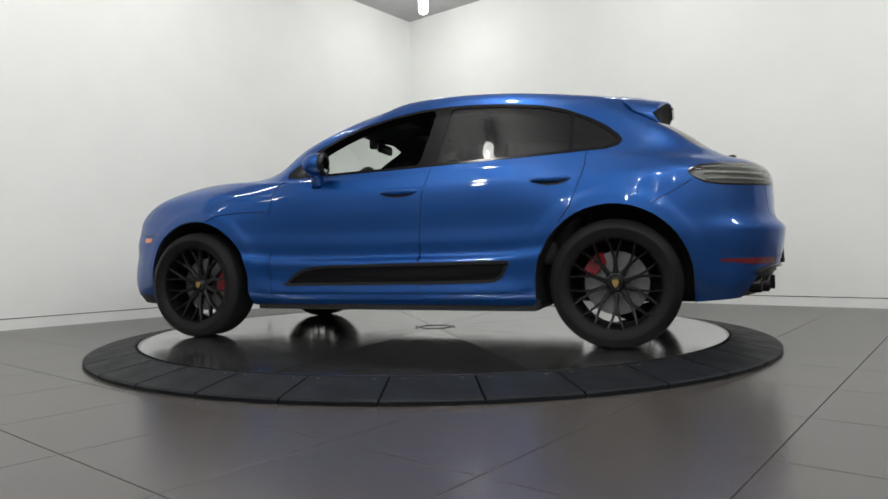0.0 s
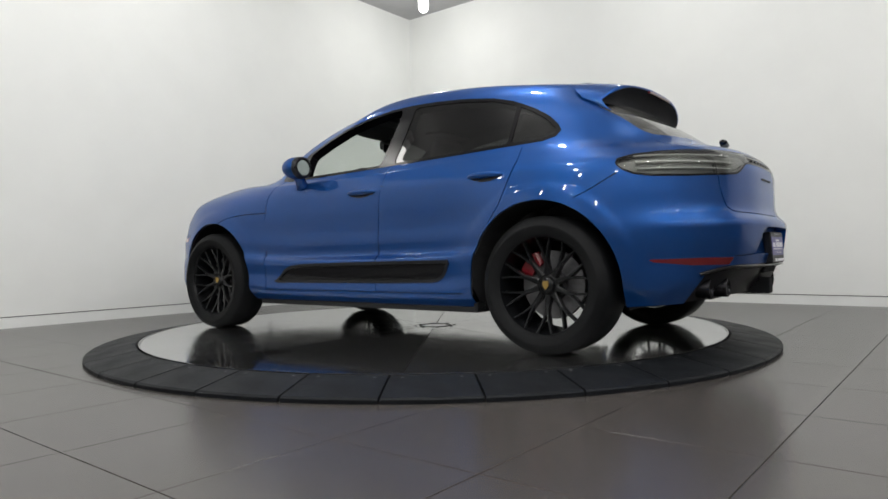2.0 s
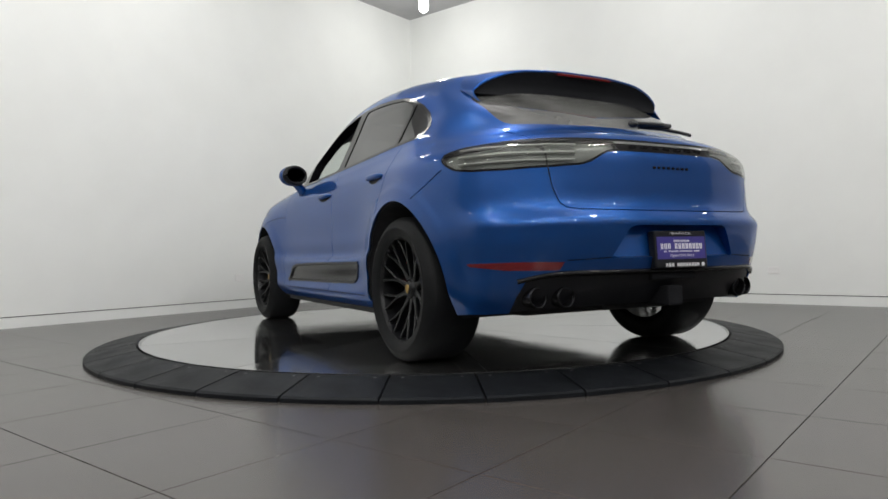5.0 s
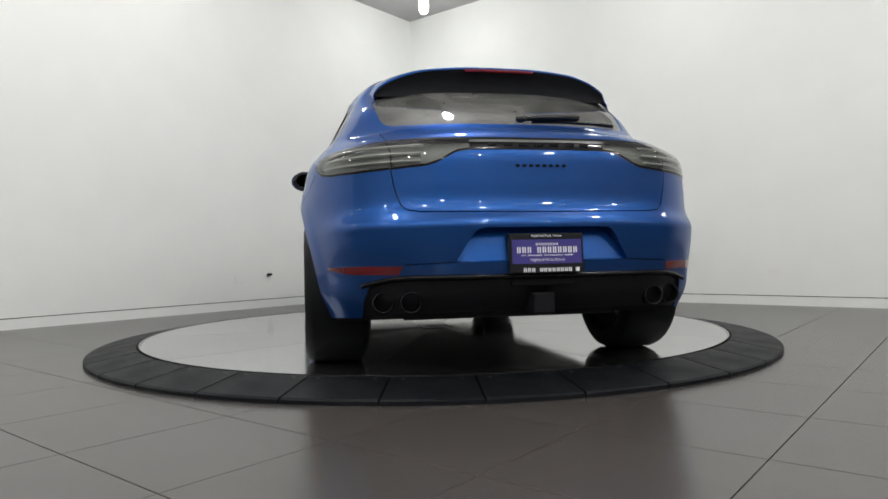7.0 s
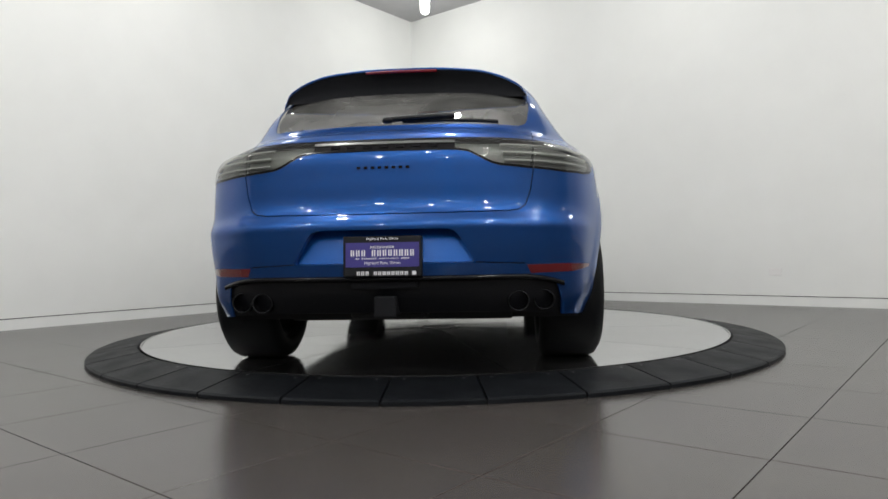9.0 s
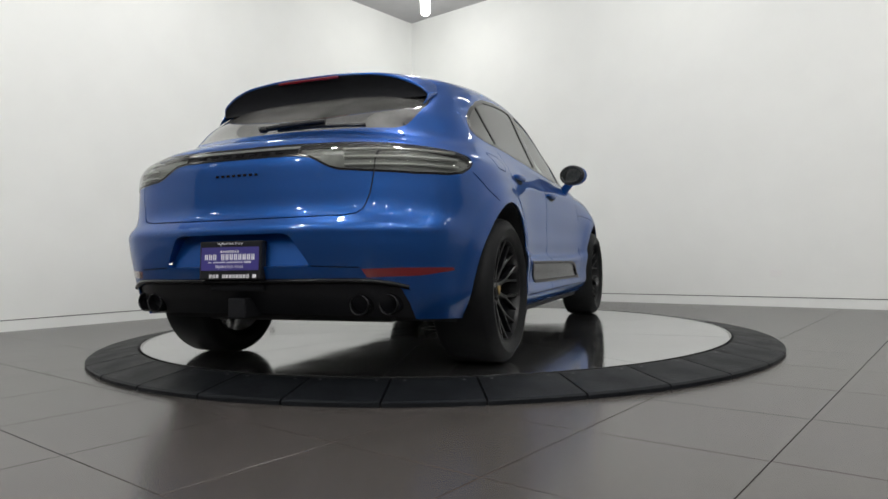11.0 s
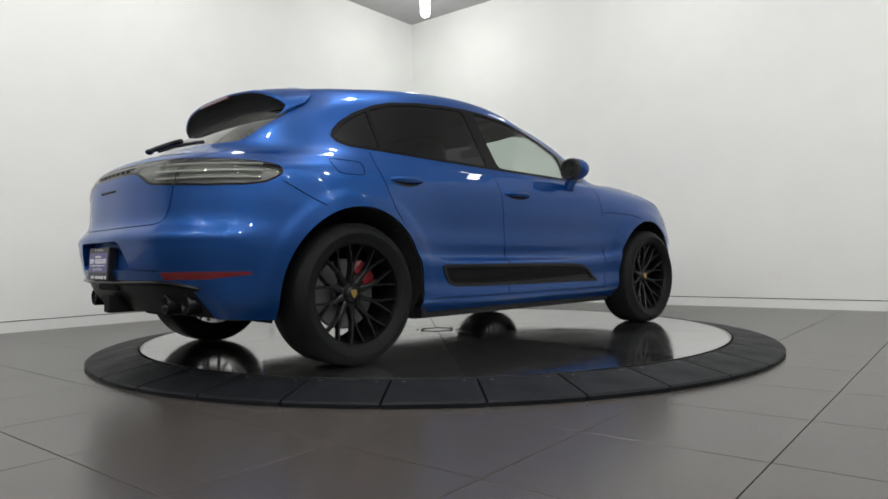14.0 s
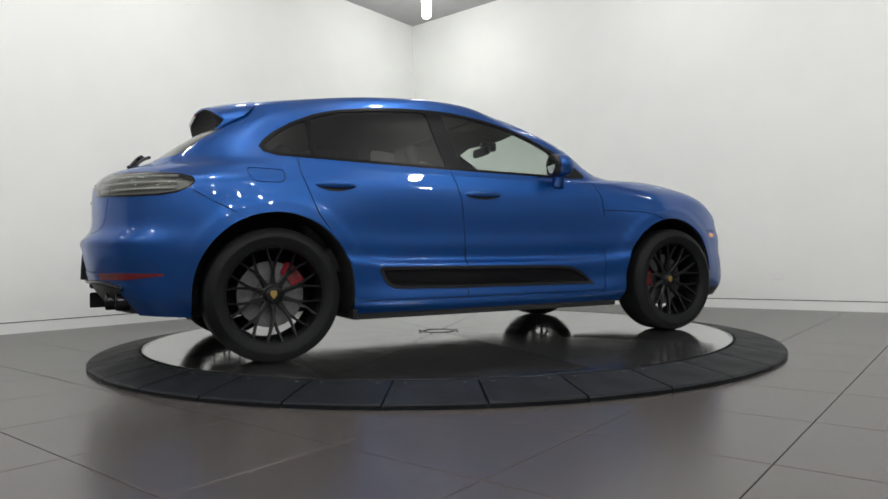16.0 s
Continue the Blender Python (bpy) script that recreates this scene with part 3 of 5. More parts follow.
# ---------------------------------------------------------------- car
car = empty("car", "metallic blue sport utility car with black wheels and one window down", "car")
shell = Shell(SKIN)
XZ, YZ = [0, 2], [1, 2]


def on_flank(v):
    return 0.42 - np.abs(v[:, 1])


def at_tail(v):
    return v[:, 0] + 1.35


def unrolled(v):
    """Flattens the tail: distance from the middle round the corner, and height."""
    out = v.copy()
    out[:, 1] = np.abs(v[:, 1]) + (v[:, 0] + 2.235)
    return out


def round_tail(points):
    inner = polygon_field(points, YZ, lambda v: np.full(len(v), -9.0))

    def f(v):
        return np.maximum(inner(unrolled(v)), v[:, 0] + 1.5)
    return f


def arch_field(cx, cz, r):
    def f(v):
        d = np.where(v[:, 2] > cz, np.hypot(v[:, 0] - cx, v[:, 2] - cz), np.abs(v[:, 0] - cx)) - r
        return np.maximum(d, 0.5 - np.abs(v[:, 1]))
    return f


def shifted(f, d):
    return lambda v: f(v) - d


def sided(name):
    return lambda p, l: name + ("_l" if p[1] > 0 else "_r")


DLO = [(0.64, 1.058), (0.43, 1.061), (-0.076, 1.072), (-0.45, 1.082), (-0.805, 1.093), (-1.138, 1.106), (-1.36, 1.116), (-1.43, 1.138), (-1.448, 1.172),
       (-1.425, 1.208), (-1.36, 1.265), (-1.26, 1.325), (-1.117, 1.388), (-0.981, 1.425), (-0.77, 1.455), (-0.56, 1.471), (-0.36, 1.475), (-0.2, 1.469),
       (-0.009, 1.443), (0.215, 1.395), (0.385, 1.333), (0.53, 1.260), (0.65, 1.176), (0.745, 1.092), (0.73, 1.068)]
ARCH_F, ARCH_R = arch_field(1.392, 0.368, 0.424), arch_field(-1.388, 0.372, 0.426)
GLASS_FRONT = rounded([(0.49, 1.076), (-0.225, 1.092), (-0.305, 1.456), (-0.2, 1.452), (-0.009, 1.426), (0.205, 1.378), (0.372, 1.317), (0.51, 1.246)], 0.03)
GLASS_REAR = rounded([(-0.335, 1.094), (-1.150, 1.122), (-1.150, 1.355), (-0.981, 1.406), (-0.77, 1.433), (-0.56, 1.449), (-0.405, 1.452)], 0.02)
GLASS_QUARTER = rounded([(-1.172, 1.124), (-1.35, 1.132), (-1.415, 1.155), (-1.425, 1.178), (-1.345, 1.25), (-1.25, 1.308), (-1.172, 1.345)], 0.02)
SAIL = rounded([(0.71, 1.084), (0.52, 1.080), (0.535, 1.225), (0.63, 1.168)], 0.01)

f_dlo = polygon_field(DLO, XZ, on_flank)
f_gf, f_gr, f_gq, f_sail = (polygon_field(p, XZ, on_flank) for p in (GLASS_FRONT, GLASS_REAR, GLASS_QUARTER, SAIL))
f_screen = polygon_field(rounded([(-0.69, 1.115), (0.69, 1.115), (0.55, 1.425), (0.36, 1.468), (-0.36, 1.468), (-0.55, 1.425)], 0.05), YZ, lambda v: 0.05 - v[:, 0])
f_rwin = polygon_field(rounded([(-0.575, 1.122), (0.575, 1.122), (0.605, 1.150), (0.628, 1.29), (0.56, 1.372), (-0.56, 1.372), (-0.628, 1.29), (-0.605, 1.150)], 0.03), YZ, at_tail)
LAMP = [(-0.1, 0.972), (0.27, 0.970), (0.33, 0.962), (0.42, 0.918), (0.47, 0.905), (0.62, 0.896), (0.90, 0.888), (1.12, 0.890), (1.24, 0.902), (1.315, 0.930), (1.335, 0.950),
        (1.32, 0.968), (1.22, 0.986), (1.05, 1.000), (0.85, 1.008), (0.5, 1.010), (0.3, 1.008), (-0.1, 1.007)]
f_lamp = round_tail(LAMP)
f_strip = polygon_field([(-0.33, 0.996), (0.33, 0.996), (0.33, 1.03), (-0.33, 1.03)], YZ, lambda v: v[:, 0] + 1.9)
f_refl = round_tail([(0.565, 0.490), (0.80, 0.492), (1.165, 0.486), (1.15, 0.474), (0.90, 0.457), (0.60, 0.456)])
f_diff = polygon_field([(-0.60, 0.448), (0.60, 0.448), (0.665, 0.438), (0.705, 0.405), (0.722, 0.345), (0.73, 0.2), (-0.73, 0.2), (-0.722, 0.345), (-0.705, 0.405), (-0.665, 0.438)], YZ, lambda v: v[:, 0] + 1.95)
f_recess = polygon_field(rounded([(-0.275, 0.640), (0.275, 0.640), (0.30, 0.622), (0.372, 0.503), (-0.372, 0.503), (-0.30, 0.622)], 0.02), YZ, lambda v: v[:, 0] + 2.1)
f_blade = polygon_field(rounded([(0.715, 0.350), (0.60, 0.446), (0.51, 0.472), (0.40, 0.480), (0.0, 0.487), (-0.825, 0.496), (-0.765, 0.392), (-0.71, 0.366), (-0.3, 0.358)], 0.03), XZ, on_flank)
f_marker = polygon_field(rounded([(1.93, 0.690), (1.835, 0.692), (1.835, 0.662), (1.93, 0.660)], 0.012), XZ, on_flank)
f_floor = lambda v: v[:, 2] - 0.232
f_chin = lambda v: np.maximum(v[:, 2] - 0.285, 1.86 - v[:, 0])

# cut the skin along all outlines
for fld in (ARCH_F, ARCH_R, f_dlo, f_gf, f_gr, f_gq, f_sail, f_screen, shifted(f_screen, -0.014), f_rwin, f_lamp, shifted(f_lamp, 0.009), f_strip, f_refl, f_diff, f_recess,
            f_blade, shifted(f_blade, -0.018), f_marker, f_floor, f_chin):
    shell.cut(fld)

# narrow gaps between the panels, and a dark line shading the bumper crease
DOOR_MID = [(-0.310, 1.066), (-0.262, 0.90), (-0.245, 0.70), (-0.240, 0.50), (-0.240, 0.302)]
DOOR_FRONT = [(0.70, 1.062), (0.765, 1.02), (0.805, 0.955), (0.818, 0.80), (0.816, 0.60), (0.802, 0.40), (0.795, 0.302)]
DOOR_REAR = [(-1.25, 1.095), (-1.247, 1.02), (-1.228, 0.955), (-1.165, 0.79), (-1.10, 0.70)]
SEAMS_XZ = [DOOR_MID, DOOR_FRONT, DOOR_REAR, [(0.795, 0.304), (-0.24, 0.304), (-0.90, 0.306)],
            [(0.818, 0.842), (1.02, 0.840), (1.15, 0.831), (1.22, 0.818), (1.30, 0.786)], [(1.78, 0.705), (1.95, 0.712), (2.12, 0.735)], [(-1.80, 0.905), (-1.70, 0.845), (-1.60, 0.793)]]
SEAMS_TAIL = [[(0.62, 1.10), (0.617, 1.0), (0.612, 0.89), (0.598, 0.80), (0.575, 0.735), (0.55, 0.716), (0.50, 0.709), (0.25, 0.705), (-0.02, 0.704)],
              # second tail line: no gap but a bumper crease, its shade drawn dark
              [(0.372, 0.505), (0.46, 0.500), (0.565, 0.496)]]
gaps = [path_field(p, XZ, on_flank) for p in SEAMS_XZ]
for p in SEAMS_TAIL:
    gaps += [path_field(p, YZ, lambda v: v[:, 0] + 1.9), path_field([(-y, z) for y, z in p], YZ, lambda v: v[:, 0] + 1.9)]
FLAP = rounded([(-1.540, 1.036), (-1.335, 1.030), (-1.342, 0.965), (-1.375, 0.955), (-1.51, 0.958)], 0.03)
f_flap = polygon_field(FLAP, XZ, lambda v: v[:, 1] + 0.5)
gaps.append(path_field(FLAP + FLAP[:1], XZ, lambda v: v[:, 1] + 0.5))
GAP_W = 0.0024


def signed_path(points, axes, gate):
    """Like path_field, with a sign for the two sides of the line."""
    P = np.array(points, float)

    def f(v):
        q = v[:, axes]
        best, sign = np.full(len(v), 1e9), np.ones(len(v))
        for a, b in zip(P[:-1], P[1:]):
            e = b - a
            w = q - a
            t = np.clip((w * e).sum(1) / (e * e).sum(), 0, 1)
            d = np.linalg.norm(w - t[:, None] * e, axis=1)
            nearer = d < best
            best = np.where(nearer, d, best)
            sign = np.where(nearer, np.where(e[0] * w[:, 1] - e[1] * w[:, 0] >= 0, 1.0, -1.0), sign)
        return np.where((best > 0.02) | (gate(v) > 0), 0.02, best * sign)
    return f


signed_gaps = [signed_path(p, XZ, on_flank) for p in SEAMS_XZ]
for p in SEAMS_TAIL:
    signed_gaps += [signed_path(p, YZ, lambda v: v[:, 0] + 1.9), signed_path([(-y, z) for y, z in p], YZ, lambda v: v[:, 0] + 1.9)]
signed_gaps.append(signed_path(FLAP + FLAP[:1], XZ, lambda v: v[:, 1] + 0.5))


def split_near(fld, reach, limit=0.012):
    """Halves the long edges of triangles near a line."""
    for _ in range(3):
        p = shell.v[shell.t]
        d = fld(shell.v)[shell.t].min(1)
        e = np.stack([np.linalg.norm(p[:, (k + 1) % 3] - p[:, k], axis=1) for k in range(3)], 1)
        hot = d < reach
        want = {}
        for t, le in zip(shell.t[hot], e[hot]):
            for k in range(3):
                if le[k] > limit:
                    want[(min(t[k], t[(k + 1) % 3]), max(t[k], t[(k + 1) % 3]))] = 0
        if not want:
            return
        base = len(shell.v)
        keys = np.array(list(want))
        for i, key in enumerate(want):
            want[key] = base + i
        nn = shell.n[keys[:, 0]] + shell.n[keys[:, 1]]
        shell.v = np.concatenate([shell.v, (shell.v[keys[:, 0]] + shell.v[keys[:, 1]]) / 2])
        shell.n = np.concatenate([shell.n, nn / np.maximum(np.linalg.norm(nn, axis=1, keepdims=True), 1e-9)])
        tri, lab = [], []
        for t, l in zip(shell.t, shell.lab):
            m = [want.get((min(t[k], t[(k + 1) % 3]), max(t[k], t[(k + 1) % 3]))) for k in range(3)]
            cnt = sum(x is not None for x in m)
            if cnt == 0:
                new_t = [tuple(t)]
            elif cnt == 3:
                new_t = [(t[0], m[0], m[2]), (m[0], t[1], m[1]), (m[2], m[1], t[2]), (m[0], m[1], m[2])]
            elif cnt == 1:
                k = [i for i in range(3) if m[i] is not None][0]
                a, b, c = t[k], t[(k + 1) % 3], t[(k + 2) % 3]
                new_t = [(a, m[k], c), (m[k], b, c)]
            else:
                k = [i for i in range(3) if m[i] is None][0]
                a, b, c = t[k], t[(k + 1) % 3], t[(k + 2) % 3]
                bc, ca = m[(k + 1) % 3], m[(k + 2) % 3]
                new_t = [(a, b, bc), (a, bc, ca), (ca, bc, c)]
            tri += new_t
            lab += [l] * len(new_t)
        shell.t, shell.lab = np.array(tri), np.array(lab, dtype=object)


def all_gaps(v):
    return np.minimum.reduce([g(v) for g in gaps])


split_near(all_gaps, 0.012, 0.010)
for g, sg in zip(gaps, signed_gaps):
    shell.cut(sg)
    shell.cut(shifted(g, GAP_W))

# name the panels
shell.mark(lambda v: -np.ones(len(v)), lambda p, l: "roof" if p[2] > 1.0 else "quarter_l" if p[1] > 0 else "quarter_r")
shell.mark(lambda v: np.maximum(0.77 - v[:, 0], 0.845 - v[:, 2]), "bonnet")
shell.mark(lambda v: np.maximum(0.82 - v[:, 0], v[:, 2] - 0.842), sided("fender"), lo=-9)
shell.mark(lambda v: np.maximum(1.77 - v[:, 0], v[:, 2] - 0.71), "front_bumper")
shell.mark(lambda v: np.maximum(v[:, 0] + 1.74, v[:, 2] - 0.706), "rear_bumper")
shell.mark(polygon_field([(0.62, 1.11), (0.612, 0.89), (0.598, 0.80), (0.575, 0.735), (0.55, 0.716), (0.50, 0.709), (0, 0.704), (-0.50, 0.709), (-0.55, 0.716), (-0.575, 0.735), (-0.598, 0.80),
                          (-0.612, 0.89), (-0.62, 1.11)], YZ, lambda v: v[:, 0] + 1.9), "tailgate")
shell.mark(polygon_field(DOOR_FRONT + DOOR_MID[::-1], XZ, on_flank), sided("front_door"))
shell.mark(polygon_field(DOOR_MID + [(-0.92, 0.304), (-0.97, 0.5), (-1.10, 0.70)] + DOOR_REAR[::-1], XZ, on_flank), sided("rear_door"))
shell.mark(lambda v: np.maximum(np.maximum(v[:, 2] - 0.304, np.abs(v[:, 0]) - 1.05), 0.5 - np.abs(v[:, 1])), sided("sill"))
shell.mark(f_flap, "fuel_flap")
shell.mark(all_gaps, "gap", hi=GAP_W)
shell.mark(f_floor, "under")
shell.mark(f_chin, "chin")
shell.mark(f_dlo, sided("frame"))
shell.mark(f_gf, sided("glass_front"))
shell.mark(f_gr, sided("glass_rear"))
shell.mark(f_gq, sided("glass_quarter"))
shell.mark(f_screen, "screen_edge")
shell.mark(shifted(f_screen, -0.014), "windscreen")
shell.mark(f_rwin, "rear_window")
shell.mark(shifted(f_lamp, 0.009), "lamp_edge")
shell.mark(f_lamp, lambda p, l: "lamp_strip" if abs(p[1]) < 0.30 else ("lamp_l" if p[1] > 0 else "lamp_r"))
shell.mark(f_strip, "lamp_band", only=["lamp_strip"])
shell.mark(all_gaps, "gap", only=["lamp_l", "lamp_r", "lamp_edge"], hi=GAP_W)
shell.mark(f_refl, sided("reflector"))
shell.mark(f_diff, "diffuser")
shell.mark(f_recess, "recess")
shell.mark(f_blade, sided("blade"))
shell.mark(shifted(f_blade, -0.018), sided("blade_inner"))
shell.mark(f_marker, sided("marker"))
shell.mark(ARCH_F, "hole")
shell.mark(ARCH_R, "hole")


def skin_panel(name, labels, mat, parent, label="", push=0.0, lip=0.0, thick=0.0):
    """One panel of the skin; lip: depth of the folded edge round it."""
    v, f, n = shell.panel(labels, push)
    verts, faces, norms = list(map(tuple, v)), [tuple(t) for t in f], list(map(tuple, n))
    if lip:
        count = {}
        for t in faces:
            for a, b in ((t[0], t[1]), (t[1], t[2]), (t[2], t[0])):
                count[(a, b)] = 1
        for a, b in [e for e in count if (e[1], e[0]) not in count]:
            va, vb, na, nb = v[a], v[b], n[a], n[b]
            e = vb - va
            out = np.cross(e, na)
            out = out / max(np.linalg.norm(out), 1e-9)
            k = len(verts)
            verts += [tuple(va), tuple(vb), tuple(vb - nb * lip), tuple(va - na * lip)]
            norms += [tuple(out)] * 4
            faces.append((k, k + 3, k + 2, k + 1))
    return mesh_object(name, verts, faces, mat, parent, label, True, norms)


def pieces(labels, name, mat, label, push):
    """Each loose piece of a label as a part of its own."""
    v, f, n = shell.panel(labels, push)
    root = list(range(len(v)))

    def find(i):
        while root[i] != i:
            root[i] = root[root[i]]
            i = root[i]
        return i

    for t in f:
        a, b, c = (find(int(i)) for i in t)
        root[b], root[c] = a, a
    groups = {}
    for t in f:
        groups.setdefault(find(int(t[0])), []).append(t)
    for g in groups.values():
        if len(g) < 6:
            continue
        ids, inv = np.unique(np.array(g), return_inverse=True)
        mesh_object(name, v[ids], inv.reshape(-1, 3), mat, car, label, True, n[ids])


# dark panel gaps, with the bumper crease's shade drawn the same way
pieces(["gap"], "panel_gap", M_DARK, "dark gap between body panels, or dark line shading the bumper crease", -0.006)
skin_panel("roof", ["roof"], PAINT, car, lip=0.006)
skin_panel("bonnet", ["bonnet"], PAINT, car, lip=0.006)
skin_panel("front_bumper", ["front_bumper"], PAINT, car, lip=0.006)
rear_bumper = skin_panel("rear_bumper", ["rear_bumper"], PAINT, car, lip=0.006)
tailgate = skin_panel("tailgate", ["tailgate"], PAINT, car, lip=0.006)
skin_panel("chin_spoiler", ["chin"], M_BLACKSATIN, car, "black plastic front chin", lip=0.01)
pieces(["under"], "underbody_edge", M_DARK, "dark lower edge of the body", 0.0)
flap = skin_panel("fuel_flap", ["fuel_flap"], PAINT, car, lip=0.005)
skin_panel("windscreen", ["windscreen"], M_GLASS, car, "clear windscreen", -0.003).visible_shadow = False
skin_panel("windscreen_edge", ["screen_edge"], M_BLACKGLOSS, car, "black printed edge of the windscreen", -0.002)
rear_window = skin_panel("rear_window", ["rear_window"], M_REAR, car, "dark tinted rear window", -0.003)
skin_panel("diffuser", ["diffuser"], M_BLACKSATIN, car, "black plastic rear diffuser", -0.012, lip=0.03)
recess = skin_panel("plate_recess", ["recess"], PAINT, rear_bumper, "", -0.020)


def recess_depth(z):
    """The recess leans in towards its top."""
    return 0.041 * (z - 0.503) / 0.137


for v in recess.data.vertices:
    v.co.x += recess_depth(v.co.z)
recess.data.normals_split_custom_set_from_vertices([(-0.958, 0.0, 0.287)] * len(recess.data.vertices))
# black surround; along the top it also paints the lip's shadow line
lamp_edge = skin_panel("lamp_surround", ["lamp_edge"], M_BLACKGLOSS, car, "gloss black surround of the tail lamps, doubling as shadow under the lip", 0.002)
DOORS, TAIL_LAMPS = {}, {}
for s, k in ((1, "_l"), (-1, "_r")):
    skin_panel("front_fender", ["fender" + k], PAINT, car, lip=0.006)
    skin_panel("quarter_panel", ["quarter" + k], PAINT, car, lip=0.006)
    fd = skin_panel("front_door", ["front_door" + k], PAINT, car, lip=0.006)
    rd = skin_panel("rear_door", ["rear_door" + k], PAINT, car, lip=0.006)
    DOORS[s] = (fd, rd)
    skin_panel("side_sill", ["sill" + k], PAINT, car, lip=0.006)
    skin_panel("window_frame", ["frame" + k], M_BLACKGLOSS, car, "gloss black window surround", 0.0015, lip=0.06 if s > 0 else 0.004)
    if s < 0:                                              # the other front window is wound down
        g = skin_panel("window_glass", ["glass_front" + k], M_GLASS, fd, "clear front door glass", -0.003)
        g.visible_shadow = False
    skin_panel("window_glass", ["glass_rear" + k], M_TINT, rd, "dark tinted rear door glass", -0.003)
    skin_panel("quarter_glass", ["glass_quarter" + k], M_TINT, car, "dark tinted quarter glass", -0.003)
    b = skin_panel("side_blade", ["blade" + k], M_BLACKSATIN, car, "satin black door blade", 0.006, lip=0.012)
    skin_panel("blade_inlay", ["blade_inner" + k], M_BLACKGLOSS, b, "gloss black inlay of the blade", -0.004)
    skin_panel("reflector", ["reflector" + k], M_RED, rear_bumper, "red rear reflector strip", 0.002, lip=0.004)
    skin_panel("side_marker", ["marker" + k], M_AMBER, car, "amber side marker lamp", 0.002, lip=0.004)
    lamp = skin_panel("tail_lamp", ["lamp" + k], M_LENS, car, "smoked grey tail lamp lens", 0.003)
    TAIL_LAMPS[s] = lamp
    skin_panel("lamp_bowl", ["lamp" + k], M_LAMPIN, lamp, "grey lamp inside", -0.022)
skin_panel("lamp_band", ["lamp_band"], M_BAND, car, "pale band of the tail light strip", 0.0)
skin_panel("lamp_strip", ["lamp_strip"], M_BLACKGLOSS, car, "dark light strip across the tailgate", -0.004)

# walls of the plate recess
ed = shell.panel(["recess"], 0.0)
cnt = {(int(a), int(b)): 1 for t in ed[1] for a, b in ((t[0], t[1]), (t[1], t[2]), (t[2], t[0]))}
vv, ff = [], []
for a, b in [e for e in cnt if (e[1], e[0]) not in cnt]:
    k = len(vv)
    inner = [ed[0][i] - ed[2][i] * 0.020 + np.array((recess_depth(ed[0][i][2]), 0, 0)) for i in (b, a)]
    vv += [ed[0][a], ed[0][b]] + inner
    ff.append((k, k + 1, k + 2, k + 3))
mesh_object("recess_wall", vv, ff, PAINT, rear_bumper)

# black lining behind all opaque panels of the cabin
lining = [l for l in set(shell.lab) if not l.startswith(("glass", "hole", "windscreen", "rear_window", "under", "recess", "diffuser", "lamp_l", "lamp_r"))]
lv, lf, ln = shell.panel(lining, -0.018)
keep = [t for t in lf if lv[t][:, 2].mean() > 0.3]
mesh_object("cabin_lining", lv, keep, M_CABIN, car, "black headliner and cabin lining")


# wheel wells and floor pan
def wheel_well(cx, cz, r, s):
    bm = bmesh.new()
    steps = 28
    rows = []
    for k in range(steps + 1):
        a = math.pi * k / steps
        x, z = cx + r * math.cos(a), cz + r * math.sin(a)
        q = shell.point(x, z, s)[0]
        lip = abs(q.y) - 0.012
        rows.append([bm.verts.new((x, s * y, z)) for y in (lip, lip - 0.05, 0.52)])
    low = [[bm.verts.new((cx + r * c, s * y, 0.24)) for y in (0.82, 0.80, 0.52)] for c in (1, -1)]
    rows = [low[0]] + rows + [low[1]]
    for p, q in zip(rows[:-1], rows[1:]):
        for j in range(2):
            bm.faces.new((p[j], p[j + 1], q[j + 1], q[j]))
    bm.faces.new([p[2] for p in rows])
    return part("wheel_well", bm, M_DARK, car, "dark wheel housing")


for s in (1, -1):
    wheel_well(1.392, 0.368, 0.43, s)
    wheel_well(-1.388, 0.372, 0.432, s)
bm = bmesh.new()
box(bm, -0.95, 0.95, -0.84, 0.84, 0.195, 0.245, 0.01)
box(bm, -1.86, -0.94, -0.52, 0.52, 0.235, 0.30, 0.01)
box(bm, 0.94, 2.1, -0.52, 0.52, 0.20, 0.28, 0.01)
part("floor_pan", bm, M_DARK, car, "dark underbody floor pan")
bm = bmesh.new()
box(bm, -2.10, -1.84, -0.60, 0.60, 0.285, 0.36, 0.03)
box(bm, -2.05, -1.8, -0.14, 0.20, 0.255, 0.30, 0.02)
part("silencer", bm, M_DARK, car, "dark exhaust silencer under the tail")
for s in (1, -1):
    bm = bmesh.new()
    box(bm, -0.975, -0.945, s * 0.86 - 0.06, s * 0.86 + 0.02, 0.205, 0.26, 0.006)
    part("mud_flap", bm, M_BLACKSATIN, car, "black plastic deflector before the wheel")


# roof spoiler
def loft(rows):
    bm = bmesh.new()
    g = [[bm.verts.new(p) for p in r] for r in rows]
    for a, b in zip(g[:-1], g[1:]):
        for j in range(len(a) - 1):
            bm.faces.new((a[j], a[j + 1], b[j + 1], b[j]))
    return bm


